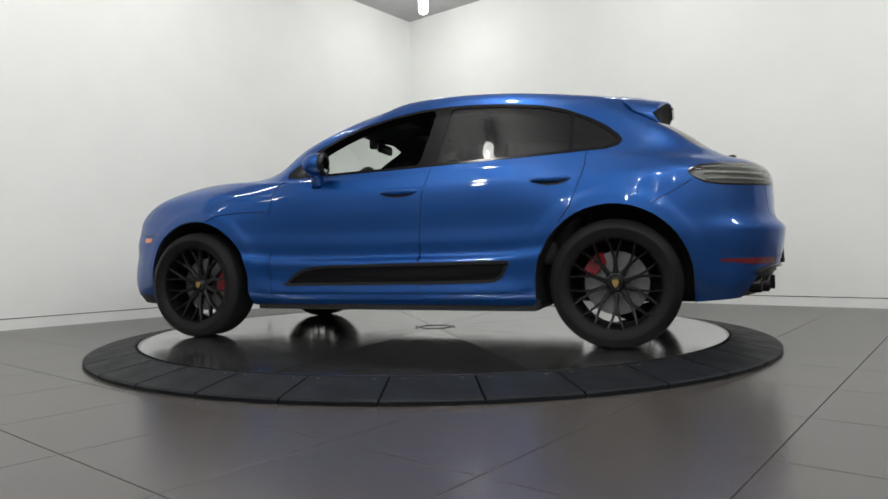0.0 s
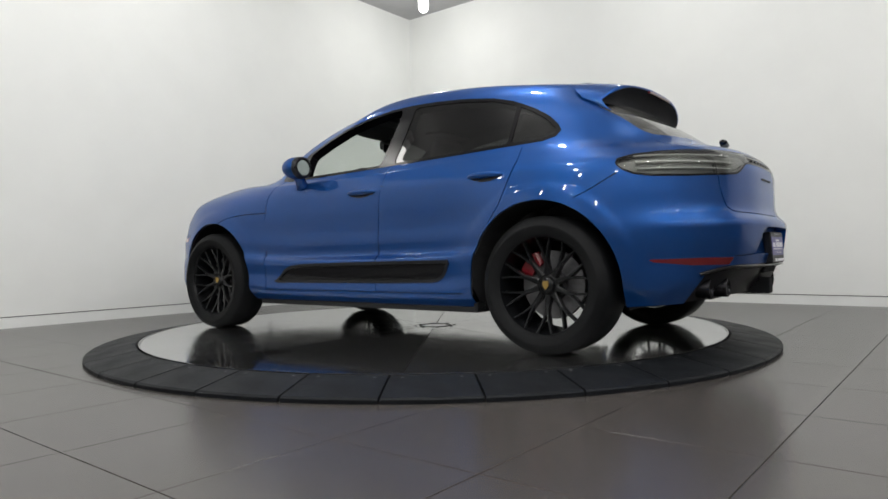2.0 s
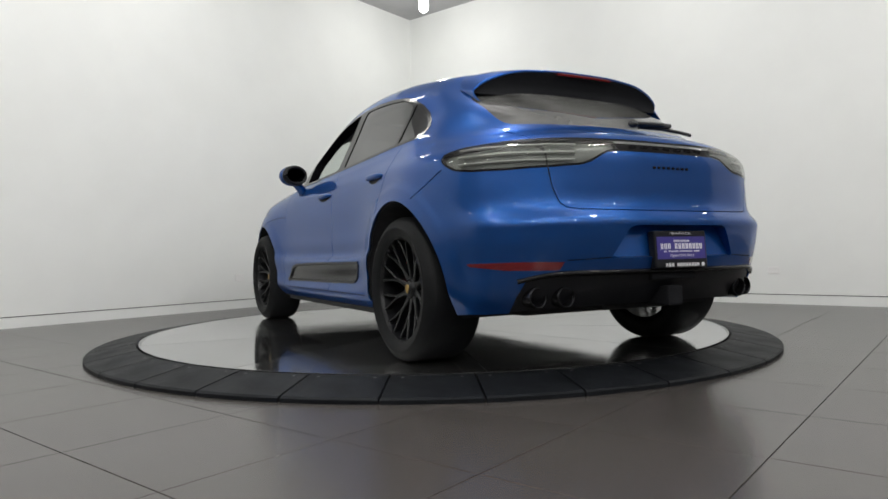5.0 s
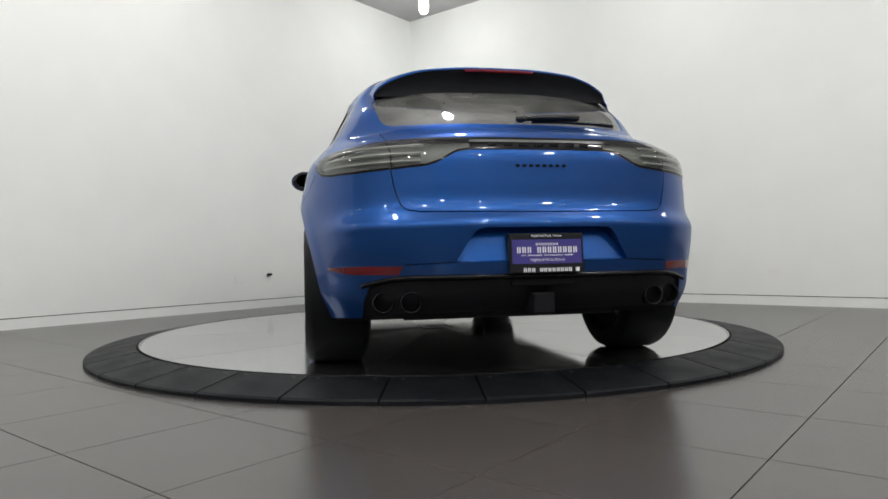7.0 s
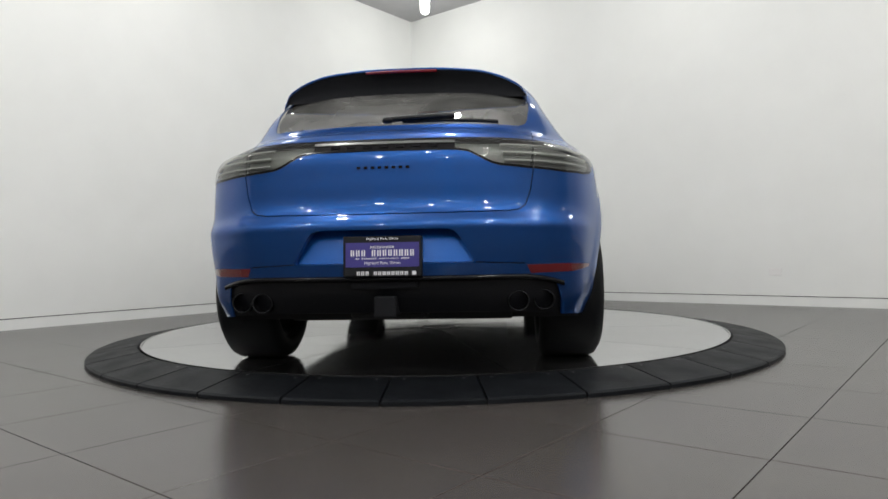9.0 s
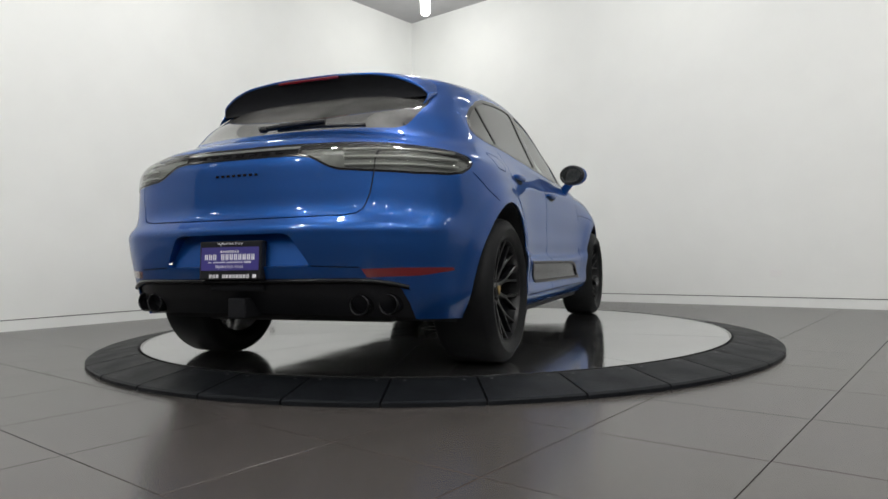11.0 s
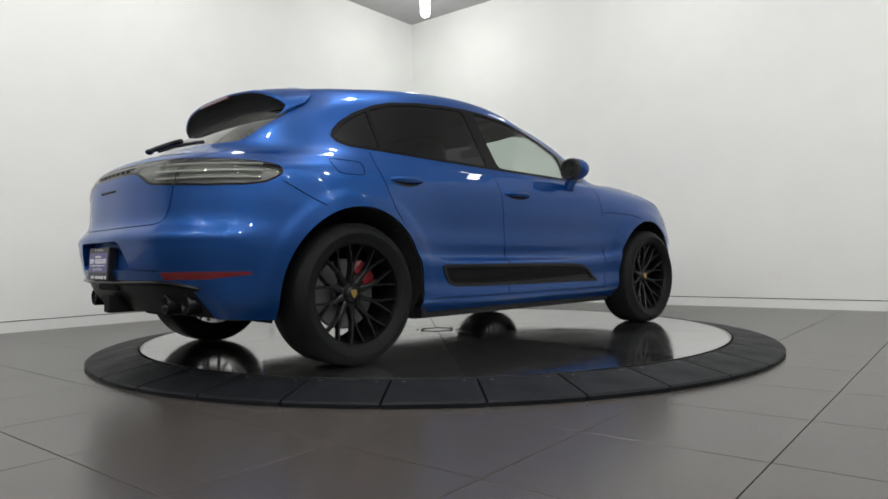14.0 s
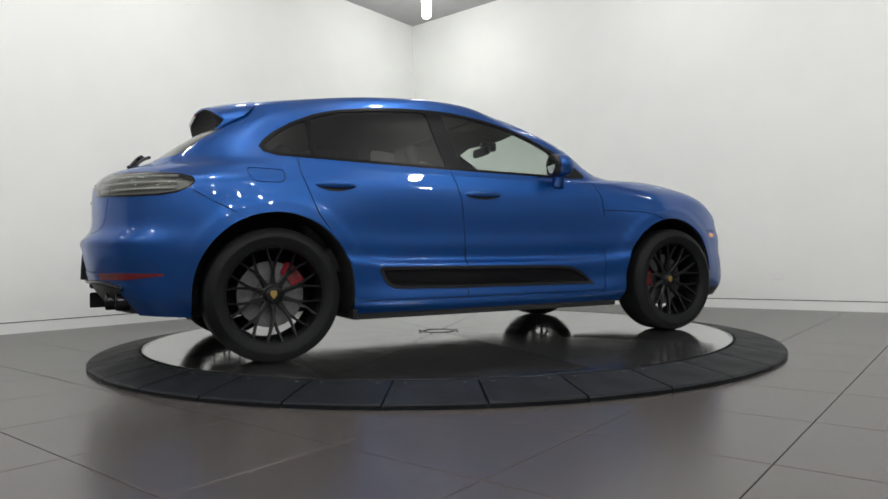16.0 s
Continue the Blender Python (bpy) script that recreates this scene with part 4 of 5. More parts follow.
def curve(points, n):
    """n points along a smooth line through a few."""
    P = np.array(points, float)
    seg = np.r_[0, np.cumsum(np.linalg.norm(np.diff(P, axis=0), axis=1))]
    m = np.gradient(P, seg, axis=0)
    out = []
    for s in np.linspace(0, seg[-1], n):
        i = min(np.searchsorted(seg, s, "right") - 1, len(P) - 2)
        h = seg[i + 1] - seg[i]
        t = (s - seg[i]) / h
        out.append((2 * t ** 3 - 3 * t ** 2 + 1) * P[i] + (t ** 3 - 2 * t ** 2 + t) * h * m[i] + (-2 * t ** 3 + 3 * t ** 2) * P[i + 1] + (t ** 3 - t ** 2) * h * m[i + 1])
    return np.array(out)


def both(points):
    return [(x, -y, z) for x, y, z in points[:0:-1]] + points


def roof_spoiler():
    start = curve(both([(-1.40, 0, 1.507), (-1.40, 0.30, 1.499), (-1.41, 0.455, 1.477), (-1.43, 0.552, 1.442), (-1.455, 0.596, 1.406), (-1.50, 0.618, 1.362)]), 61)
    edge = curve(both([(-1.715, 0, 1.452), (-1.708, 0.25, 1.446), (-1.685, 0.42, 1.428), (-1.66, 0.530, 1.392), (-1.632, 0.592, 1.358), (-1.608, 0.612, 1.334)]), 61)
    low = curve(both([(-1.655, 0, 1.318), (-1.652, 0.25, 1.318), (-1.645, 0.42, 1.314), (-1.638, 0.53, 1.313), (-1.618, 0.588, 1.318), (-1.600, 0.608, 1.324)]), 61)
    rows = []
    for k in range(9):
        t = k / 8
        r = start * (1 - t) + edge * t
        r[:, 2] += 0.040 * t * (1 - t) * (1 - np.abs(np.linspace(-1, 1, 61)) ** 3) + 0.004
        rows.append(r)
    rows.append(edge + np.array([0.004, 0, -0.004]))
    rows_top = [r.copy() for r in rows]
    top = loft(rows)
    bmesh.ops.recalc_face_normals(top, faces=top.faces)
    sp = part("roof_spoiler", top, PAINT, car, "", True)
    rows = []
    for k in range(9):
        t = k / 8
        r = (edge + np.array([0.006, 0, -0.005])) * (1 - t) + low * t
        r[:, 0] += 0.022 * math.sin(math.pi * t) * (1 - np.abs(np.linspace(-1, 1, 61)) ** 4)
        rows.append(r)
    fwd = low.copy()
    fwd[:, 0] += 0.10
    fwd[:, 2] += 0.03
    rows.append(fwd)
    part("underside", loft(rows), M_MATTE, sp, "black underside of the spoiler", True)
    # the flanks of the spoiler close down to the body
    for side in (0, -1):
        top_line = [r[side] for r in rows_top]
        top, tip = np.array(top_line[0]), np.array((-1.668, math.copysign(0.612, top_line[0][1]), 1.262))
        foot = []
        for k in range(len(top_line)):
            t = k / (len(top_line) - 1)
            q = top * (1 - t) + tip * t
            i = int(((shell.v - q) ** 2).sum(1).argmin())
            foot.append(shell.v[i] + shell.n[i] * 0.003)
        foot = np.array(foot)
        for _ in range(4):
            foot[1:-1] = (foot[:-2] + 2 * foot[1:-1] + foot[2:]) / 4
        mid = [np.array(p) * 0.5 + f * 0.5 + np.array((0, math.copysign(0.006, f[1]), 0)) for p, f in zip(top_line, foot)]
        part("spoiler_flank", loft([top_line, mid, foot]), PAINT, sp, "", True)
    pts = edge[22:39] + np.array([0.0, 0, -0.012])
    bm = bmesh.new()
    tube(bm, pts, 0.008, 6)
    part("brake_lamp", bm, M_RED, sp, "red high brake lamp")
    return sp


spoiler = roof_spoiler()


# wheels
def mesh_tyre(r, wd):
    bm = bmesh.new()
    h = wd / 2
    prof = [(0.252, -h + 0.02), (0.262, -h + 0.006), (0.30, -h - 0.004), (r - 0.035, -h + 0.004), (r - 0.012, -h + 0.018), (r - 0.002, -h + 0.04), (r, 0),
            (r - 0.002, h - 0.04), (r - 0.012, h - 0.018), (r - 0.035, h - 0.004), (0.312, h + 0.005), (0.306, h + 0.0075), (0.300, h + 0.005), (0.268, h - 0.002), (0.262, h - 0.008), (0.252, h - 0.018)]
    lathe(bm, prof, 72)
    bmesh.ops.recalc_face_normals(bm, faces=bm.faces)
    return part("tyre", bm, M_TYRE, None, "black rubber tyre", True)


def make_wheel(x, s, r, wd, cal):
    """An alloy wheel; +y is its outer face."""
    e = new("wheel")
    e.empty_display_size = 0.1
    e.parent = car
    out = 0.892
    e.location = (x, s * out, r)
    if s < 0:
        e.rotation_euler = (0, 0, math.pi)
    yc = 0.062 - wd / 2                        # middle of the tyre, from the hub's face
    t = mesh_tyre(r, wd)
    t.parent, t.location = e, (0, yc, 0)
    bm = bmesh.new()
    o = yc + wd / 2 - 0.020
    lathe(bm, [(0.262, o - 0.006), (0.266, o + 0.003), (0.260, o + 0.006), (0.252, o + 0.001), (0.246, o - 0.016), (0.240, o - 0.05), (0.232, o - 0.12), (0.236, yc - wd / 2 + 0.03), (0.252, yc - wd / 2 + 0.018)], 72)
    # hub and ten spokes, each forked once
    lathe(bm, [(0.0001, 0.0), (0.034, 0.0), (0.040, -0.004), (0.048, -0.016), (0.062, -0.020), (0.068, -0.032), (0.068, -0.07)], 40)

    def spoke(p, q, w0, w1, d):
        a, b = Vector((p[0], 0, p[1])), Vector((q[0], 0, q[1]))
        t = (b - a).normalized()
        n = Vector((-t.z, 0, t.x))
        vs = []
        for c, ww, y in ((a, w0, p[2]), (b, w1, q[2])):
            for side, dy in ((-0.5, -d), (-0.5, -0.004), (-0.28, 0), (0.28, 0), (0.5, -0.004), (0.5, -d)):
                vs.append(bm.verts.new(c + n * ww * side + Vector((0, y + dy, 0))))
        for i in range(6):
            j = (i + 1) % 6
            bm.faces.new((vs[i], vs[j], vs[6 + j], vs[6 + i]))

    for k in range(10):
        a = math.radians(36 * k + 18)
        c = lambda rr, da, y: (rr * math.cos(a + math.radians(da)), rr * math.sin(a + math.radians(da)), y)
        spoke(c(0.055, 0, -0.014), c(0.100, 0, -0.008), 0.034, 0.022, 0.040)
        spoke(c(0.098, 0, -0.008), c(0.148, 0, 0.003), 0.022, 0.020, 0.038)
        for sgn in (1, -1):
            spoke(c(0.136, 1.2 * sgn, 0.001), c(0.195, 5.6 * sgn, 0.015), 0.0150, 0.0125, 0.034)
            spoke(c(0.193, 5.5 * sgn, 0.015), c(0.251, 9.4 * sgn, 0.032), 0.0125, 0.0115, 0.032)
    bmesh.ops.recalc_face_normals(bm, faces=bm.faces)
    part("rim", bm, M_RIM, e, "satin black forked-spoke alloy rim")
    bm = bmesh.new()
    lathe(bm, [(0.0001, 0.0035), (0.022, 0.003), (0.031, 0.0005), (0.032, -0.003)], 28)
    part("centre_cap", bm, M_RIM, e, "black centre cap", True)
    bm = bmesh.new()
    outline = rounded([(-0.017, 0.023), (0.017, 0.023), (0.019, 0.0), (0.0, -0.026), (-0.019, 0.0)], 0.006, 2)
    lo = [bm.verts.new((px, 0.003, pz)) for px, pz in outline]
    hi = [bm.verts.new((px * 0.9, 0.0065, pz * 0.9)) for px, pz in outline]
    bm.faces.new(hi)
    for i in range(len(lo)):
        j = (i + 1) % len(lo)
        bm.faces.new((lo[i], lo[j], hi[j], hi[i]))
    part("badge", bm, M_GOLD, e, "small gold shield badge")
    for k in range(5):
        bm = bmesh.new()
        lathe(bm, [(0.0001, -0.012), (0.008, -0.012), (0.010, -0.03)], 6)
        bmesh.ops.translate(bm, vec=(0.058 * math.cos(k * 1.2566 + 0.3), 0, 0.058 * math.sin(k * 1.2566 + 0.3)), verts=bm.verts)
        part("wheel_bolt", bm, M_RIM, e)
    bm = bmesh.new()
    lathe(bm, [(0.085, -0.085), (0.178, -0.085), (0.180, -0.088), (0.180, -0.112), (0.178, -0.115), (0.085, -0.115)], 56, close=True)
    lathe(bm, [(0.0001, -0.06), (0.084, -0.06), (0.0855, -0.112)], 40)
    part("brake_disc", bm, M_ROTOR, e, "bare steel brake disc")
    bm = bmesh.new()
    steps = 8
    rings = []
    for k in range(steps + 1):
        a = math.radians(cal - 24 + 48 * k / steps)
        q = 0.012 if k in (0, steps) else 0.0
        rings.append([bm.verts.new((rr * math.cos(a), yy, rr * math.sin(a))) for rr, yy in ((0.118 + q, -0.060 - q), (0.192 - q, -0.060 - q), (0.200 - q, -0.078), (0.200 - q, -0.14), (0.118 + q, -0.14))])
    for p, q in zip(rings[:-1], rings[1:]):
        for j in range(5):
            bm.faces.new((p[j], p[(j + 1) % 5], q[(j + 1) % 5], q[j]))
    bm.faces.new(rings[0][::-1]), bm.faces.new(rings[-1])
    bmesh.ops.recalc_face_normals(bm, faces=bm.faces)
    part("caliper", bm, M_CALIPER, e, "red brake caliper")
    return e


for s in (1, -1):
    # the caliper lies behind the front axle and before the rear axle
    make_wheel(1.4035, s, 0.3585, 0.265, 175 if s > 0 else 5)
    make_wheel(-1.4035, s, 0.3595, 0.298, 42 if s > 0 else 138)



# ---------------------------------------------------------------- small parts of the car
def ellipsoid(bm, c, r, m=None, nu=24, nv=14, flat_back=None):
    rows = []
    for j in range(nv + 1):
        b = -math.pi / 2 + math.pi * j / nv
        row = []
        for i in range(nu):
            a = 2 * math.pi * i / nu
            p = Vector((r[0] * math.cos(b) * math.cos(a), r[1] * math.cos(b) * math.sin(a), r[2] * math.sin(b)))
            if flat_back is not None and p.x < flat_back:
                p.x = flat_back
            row.append(bm.verts.new((m @ p if m else p) + Vector(c)))
        rows.append(row)
    for p, q in zip(rows[:-1], rows[1:]):
        for i in range(nu):
            j = (i + 1) % nu
            bm.faces.new((p[i], p[j], q[j], q[i]))
    bmesh.ops.remove_doubles(bm, verts=bm.verts, dist=1e-5)


def door_handle(x0, x1, z, s, door):
    xc, half = (x0 + x1) / 2, abs(x1 - x0) / 2
    p, n = shell.point(xc, z, s)
    turn = Matrix(((1, 0, 0), (0, n.y, -n.z * 1), (0, n.z, n.y * 1))) if s > 0 else Matrix(((1, 0, 0), (0, n.y, n.z), (0, n.z, -n.y)))
    bm = bmesh.new()
    rows = []
    for k in range(15):
        t = -1 + 2 * k / 14
        h = 0.019 * (1 - 0.75 * abs(t) ** 3)
        d = 0.030 * (1 - abs(t) ** 4) + 0.002
        rows.append([Vector((t * half, d * c, h * w)) for c, w in ((-0.3, 0.8), (0.45, 1.0), (0.85, 0.72), (1.0, 0.1), (0.8, -0.6), (0.42, -0.95), (0.25, -0.7), (-0.3, -0.6))])
    vs = [[bm.verts.new(p + turn @ q) for q in r] for r in rows]
    for a, b in zip(vs[:-1], vs[1:]):
        for j in range(8):
            bm.faces.new((a[j], a[(j + 1) % 8], b[(j + 1) % 8], b[j]))
    bm.faces.new(vs[0]), bm.faces.new(vs[-1][::-1])
    bmesh.ops.recalc_face_normals(bm, faces=bm.faces)
    hd = part("handle", bm, PAINT, door, "body-coloured door handle", True)
    # dark patch laid on the skin, for the shade behind the grip
    bm = bmesh.new()
    pts = []
    for k in range(20):
        a = 2 * math.pi * k / 20
        x, zz = xc + half * 0.80 * math.cos(a), z - 0.006 + 0.024 * math.sin(a)
        q, m = shell.point(x, zz, s)
        pts.append(bm.verts.new(q + m * 0.0022))
    c = bm.verts.new(p + n * 0.0025)
    for k in range(20):
        bm.faces.new((pts[k], pts[(k + 1) % 20], c))
    bmesh.ops.recalc_face_normals(bm, faces=bm.faces)
    part("handle_scoop", bm, M_DARK, door, "dark patch for the shade behind the grip")
    return hd


for s in (1, -1):
    door_handle(0.022, -0.226, 0.925, s, DOORS[s][0])
    door_handle(-0.940, -1.182, 0.949, s, DOORS[s][1])


def door_mirror(s):
    bm = bmesh.new()
    m = Matrix.Rotation(radians(15 * s), 3, "Z")
    ellipsoid(bm, (0.415, s * 0.950, 1.122), (0.100, 0.098, 0.074), m, flat_back=-0.040)
    mir = part("door_mirror", bm, PAINT, car, "blue door mirror with black foot", True)
    bm = bmesh.new()
    rows = []
    for k in range(7):
        t = k / 6
        c = Vector((0.475 - 0.04 * t, s * (0.852 + 0.085 * t ** 1.3), 0.995 + 0.095 * t))
        rows.append([bm.verts.new(c + Vector((0.048 * math.cos(a) * (1 - 0.2 * t), 0.03 * math.sin(a), 0.012 * math.sin(a) * -s))) for a in [2 * math.pi * i / 12 for i in range(12)]])
    for p, q in zip(rows[:-1], rows[1:]):
        for i in range(12):
            bm.faces.new((p[i], p[(i + 1) % 12], q[(i + 1) % 12], q[i]))
    bm.faces.new(rows[0]), bm.faces.new(rows[-1])
    bmesh.ops.recalc_face_normals(bm, faces=bm.faces)
    part("mirror_foot", bm, PAINT, mir, "blue mirror foot", True)
    bm = bmesh.new()
    ellipsoid(bm, Vector((0.415, s * 0.950, 1.122)) + m @ Vector((-0.030, 0, 0)), (0.050, 0.0990, 0.0750), m, flat_back=-0.0125)
    part("mirror_housing", bm, M_BLACKSATIN, mir, "black rear half of the mirror housing", True)
    bm = bmesh.new()
    ring = []
    for k in range(28):
        a = 2 * math.pi * k / 28
        p = m @ Vector((-0.0505, 0.071 * math.copysign(abs(math.cos(a)) ** 0.8, math.cos(a)), 0.056 * math.copysign(abs(math.sin(a)) ** 0.8, math.sin(a))))
        ring.append(bm.verts.new(p + Vector((0.415, s * 0.950, 1.122))))
    bm.faces.new(ring if s < 0 else ring[::-1])
    part("mirror_glass", bm, M_MIRROR, mir, "dark mirror glass")
    bm = bmesh.new()
    tube(bm, [m @ Vector((-0.044, 0.083 * math.cos(a), 0.061 * math.sin(a))) + Vector((0.415, s * 0.950, 1.122)) for a in [2 * math.pi * k / 28 for k in range(28)]], 0.013, 8, True)
    part("mirror_rim", bm, M_BLACKSATIN, mir, "black rim of the mirror")
    return mir


for s in (1, -1):
    door_mirror(s)


# rear wiper
bm = bmesh.new()
ellipsoid(bm, (-2.072, 0.012, 1.128), (0.022, 0.024, 0.016))
tube(bm, [(-2.072, 0.03, 1.130), (-2.055, -0.08, 1.140), (-2.035, -0.20, 1.148), (-2.02, -0.28, 1.150)], 0.016, 8, flat=0.8)
wiper = part("rear_wiper", bm, M_BLACKSATIN, car, "black rear wiper", True)
bm = bmesh.new()
tube(bm, [(-2.045, -0.05, 1.125), (-2.03, -0.22, 1.130), (-2.005, -0.38, 1.128), (-1.985, -0.47, 1.124)], 0.009, 6)
part("wiper_blade", bm, M_BLACKSATIN, wiper, "black wiper blade")


# tail pipes
def tail_pipe(y, x):
    bm = bmesh.new()
    lathe(bm, [(0.0001, -0.10), (0.034, -0.10), (0.037, -0.006), (0.040, 0.0), (0.0445, -0.002), (0.046, -0.012), (0.044, -0.14)], 32)
    m = Matrix.Translation((x, y, 0.342)) @ Matrix.Rotation(radians(90), 4, "Z") @ Matrix.Rotation(radians(0), 4, "X")
    bmesh.ops.transform(bm, matrix=m, verts=bm.verts)
    bmesh.ops.recalc_face_normals(bm, faces=bm.faces)
    return part("tail_pipe", bm, M_CHROME, car, "dark chrome round tail pipe", True)


for s in (1, -1):
    tail_pipe(s * 0.648, -2.160)
    tail_pipe(s * 0.540, -2.210)
bm = bmesh.new()
box(bm, -2.30, -2.12, -0.045, 0.045, 0.285, 0.372, 0.008)
part("tow_hitch", bm, M_MATTE, car, "black square tow hitch socket")
bm = bmesh.new()
for x0, y0, y1 in ((-2.297, -0.14, 0.14),):
    box(bm, x0, -2.24, y0, y1, 0.40, 0.440, 0.012)
part("diffuser_fin", bm, M_MATTE, car, "gloss black middle of the diffuser")


# curved blade along the upper edge of the diffuser, over the pipes
blade = []
for y in np.linspace(-0.735, 0.735, 49):
    z = 0.446 - 0.035 * max(0.0, (abs(y) - 0.56) / 0.175) ** 2
    d = (shell.v[:, 1] - y) ** 2 + (shell.v[:, 2] - z) ** 2 + np.where(shell.v[:, 0] < -1.8, 0, 9)
    i = np.argsort(d)[:4]
    blade.append([shell.v[i, 0].mean(), y, z])
blade = np.array(blade)
for _ in range(4):
    blade[1:-1] = (blade[:-2] + 2 * blade[1:-1] + blade[2:]) / 4
bm = loft([blade + np.array(o) for o in ((0.03, 0, 0.010), (-0.006, 0, 0.008), (-0.016, 0, 0.0), (-0.012, 0, -0.010), (0.02, 0, -0.018), (0.05, 0, -0.02))])
bmesh.ops.recalc_face_normals(bm, faces=bm.faces)
part("diffuser_blade", bm, M_BLACKGLOSS, car, "gloss black blade over the tail pipes", True)


# dealer plate in the bumper recess
def text_part(words, size, mat, parent, place, name="writing"):
    cu = bpy.data.curves.new(name, "FONT")
    cu.body, cu.size, cu.align_x, cu.align_y = words, size, "CENTER", "CENTER"
    tmp = bpy.data.objects.new(name, cu)
    scene.collection.objects.link(tmp)
    bpy.context.view_layer.update()
    me = bpy.data.meshes.new_from_object(tmp.evaluated_get(bpy.context.evaluated_depsgraph_get()))
    bpy.data.objects.remove(tmp)
    me.materials.clear()
    me.materials.append(mat)
    ob = new(name, me)
    ob.parent = parent
    ob.matrix_basis = place
    return ob


def dealer_plate():
    face = Matrix(((0, 0, -1, 0), (-1, 0, 0, 0), (0, 1, 0, 0), (0, 0, 0, 1)))
    face = Matrix.Translation((-2.332, 0.0, 0.534)) @ Matrix.Rotation(radians(4), 4, "Y") @ face

    def slab(name, w, h, z0, z1, mat, parent, dy=0.0, dx=0.0, bev=0.0, label=""):
        bm = bmesh.new()
        box(bm, dx - w / 2, dx + w / 2, dy - h / 2, dy + h / 2, z0, z1, bev, 2)
        bmesh.ops.transform(bm, matrix=face, verts=bm.verts)
        return part(name, bm, mat, parent, label)

    fr = slab("plate_frame", 0.318, 0.163, -0.035, 0.004, M_BLACKSATIN, car, 0, 0, 0.006, "black dealer plate frame")
    slab("plate_panel", 0.296, 0.098, 0.004, 0.0055, M_PLATE, fr, 0.006, 0, 0, "purple dealer plate panel")
    k = 0
    # bars for the lettered lines: height above the middle, letter height, total width, letters
    for y, h, w, word in ((0.036, 0.011, 0.098, "8"), (0.013, 0.026, 0.262, "3 8"), (-0.009, 0.006, 0.22, "2 7 9 4"), (-0.068, 0.017, 0.21, "3 8")):
        counts = [int(c) for c in word.split()]
        total = sum(counts) + 0.9 * (len(counts) - 1)
        step = w / total
        x = -w / 2
        for c in counts:
            for i in range(c):
                rr = (k * 7 + i * 3) % 5
                for off in (-0.22, 0.2):
                    slab("letter_bar", step * (0.20 + 0.02 * rr), h * (0.9 + 0.03 * (rr % 3)), 0.0055, 0.0064, M_WHITE, fr, y, x + step * (0.5 + off))
                x += step
                k += 1
            x += 0.9 * step
    text_part("Highland Park, Illinois", 0.017, M_WHITE, fr, face @ Matrix.Translation((0, -0.027, 0.0062)))
    text_part("Highland Park, Illinois", 0.015, M_WHITE, fr, face @ Matrix.Translation((0, 0.070, 0.0048)))
    slab("round_mark", 0.016, 0.016, 0.0042, 0.0058, M_WHITE, fr, -0.068, 0.128, 0.002)
    return fr


dealer_plate()


# dark letter marks on the light strip and under it: plain bars
def tail_bars(count, y0, y1, z, h, mat, x_off, name):
    for i in range(count):
        y = y0 + (y1 - y0) * (i + 0.5) / count
        d = (shell.v[:, 1] - y) ** 2 + (shell.v[:, 2] - z) ** 2 + np.where(shell.v[:, 0] < -1.9, 0, 9)
        p = shell.v[int(d.argmin())]
        bm = bmesh.new()
        w = abs(y1 - y0) / count * 0.27
        box(bm, p[0] - 0.006 - x_off, p[0] + 0.004, y - w, y + w, z - h / 2, z + h / 2, 0.002)
        part(name, bm, mat, tailgate)


tail_bars(7, 0.235, -0.235, 0.984, 0.013, M_CHROME, -0.003, "letter_bar")
tail_bars(8, 0.115, -0.115, 0.895, 0.011, M_BLACKGLOSS, -0.001, "letter_bar")

# bright bars inside the tail lamps
for s, k in ((1, "_l"), (-1, "_r")):
    ids = np.unique(shell.t[np.isin(shell.lab, ["lamp" + k])])
    v, n = shell.v[ids], shell.n[ids]
    for zz, hh in ((0.985, 0.012), (0.950, 0.014), (0.918, 0.011)):
        pts = []
        for u in np.linspace(0.50, 1.22, 22):
            d = (np.abs(v[:, 1]) + v[:, 0] + 2.235 - u) ** 2 + (v[:, 2] - zz) ** 2
            i = np.argsort(d)[:4]
            c = (v[i] - n[i] * 0.010).mean(0)
            c[2] = zz
            pts.append(tuple(c))
        P = np.array(pts)
        for _ in range(3):
            P[1:-1] = (P[:-2] + 2 * P[1:-1] + P[2:]) / 4
        bm = bmesh.new()
        tube(bm, P, hh * 0.5, 6)
        part("light_bar", bm, M_LIGHTBAR, TAIL_LAMPS[s], "pale light bar inside the lamp", True)


# cabin
def seat(x, y, back=0.62):
    e = new("seat")
    e.empty_display_size = 0.1
    e.parent = car
    bm = bmesh.new()
    box(bm, x - 0.25, x + 0.27, y - 0.25, y + 0.25, 0.46, 0.64, 0.06, 3)
    part("cushion", bm, M_CABIN, e, "", True)
    bm = bmesh.new()
    box(bm, -0.075, 0.075, -0.24, 0.24, 0.0, back, 0.06, 3, Matrix.Translation((x - 0.25, y, 0.56)) @ Matrix.Rotation(radians(-17), 4, "Y"))
    part("backrest", bm, M_CABIN, e, "", True)
    bm = bmesh.new()
    box(bm, -0.05, 0.05, -0.13, 0.13, back - 0.01, back + 0.14, 0.045, 3, Matrix.Translation((x - 0.25, y, 0.56)) @ Matrix.Rotation(radians(-17), 4, "Y"))
    part("headrest", bm, M_CABIN, e, "", True)
    return e


seat(0.05, 0.37)
seat(0.05, -0.37)
for y in (0.42, 0.0, -0.42):
    seat(-0.82, y, 0.56)
bm = bmesh.new()
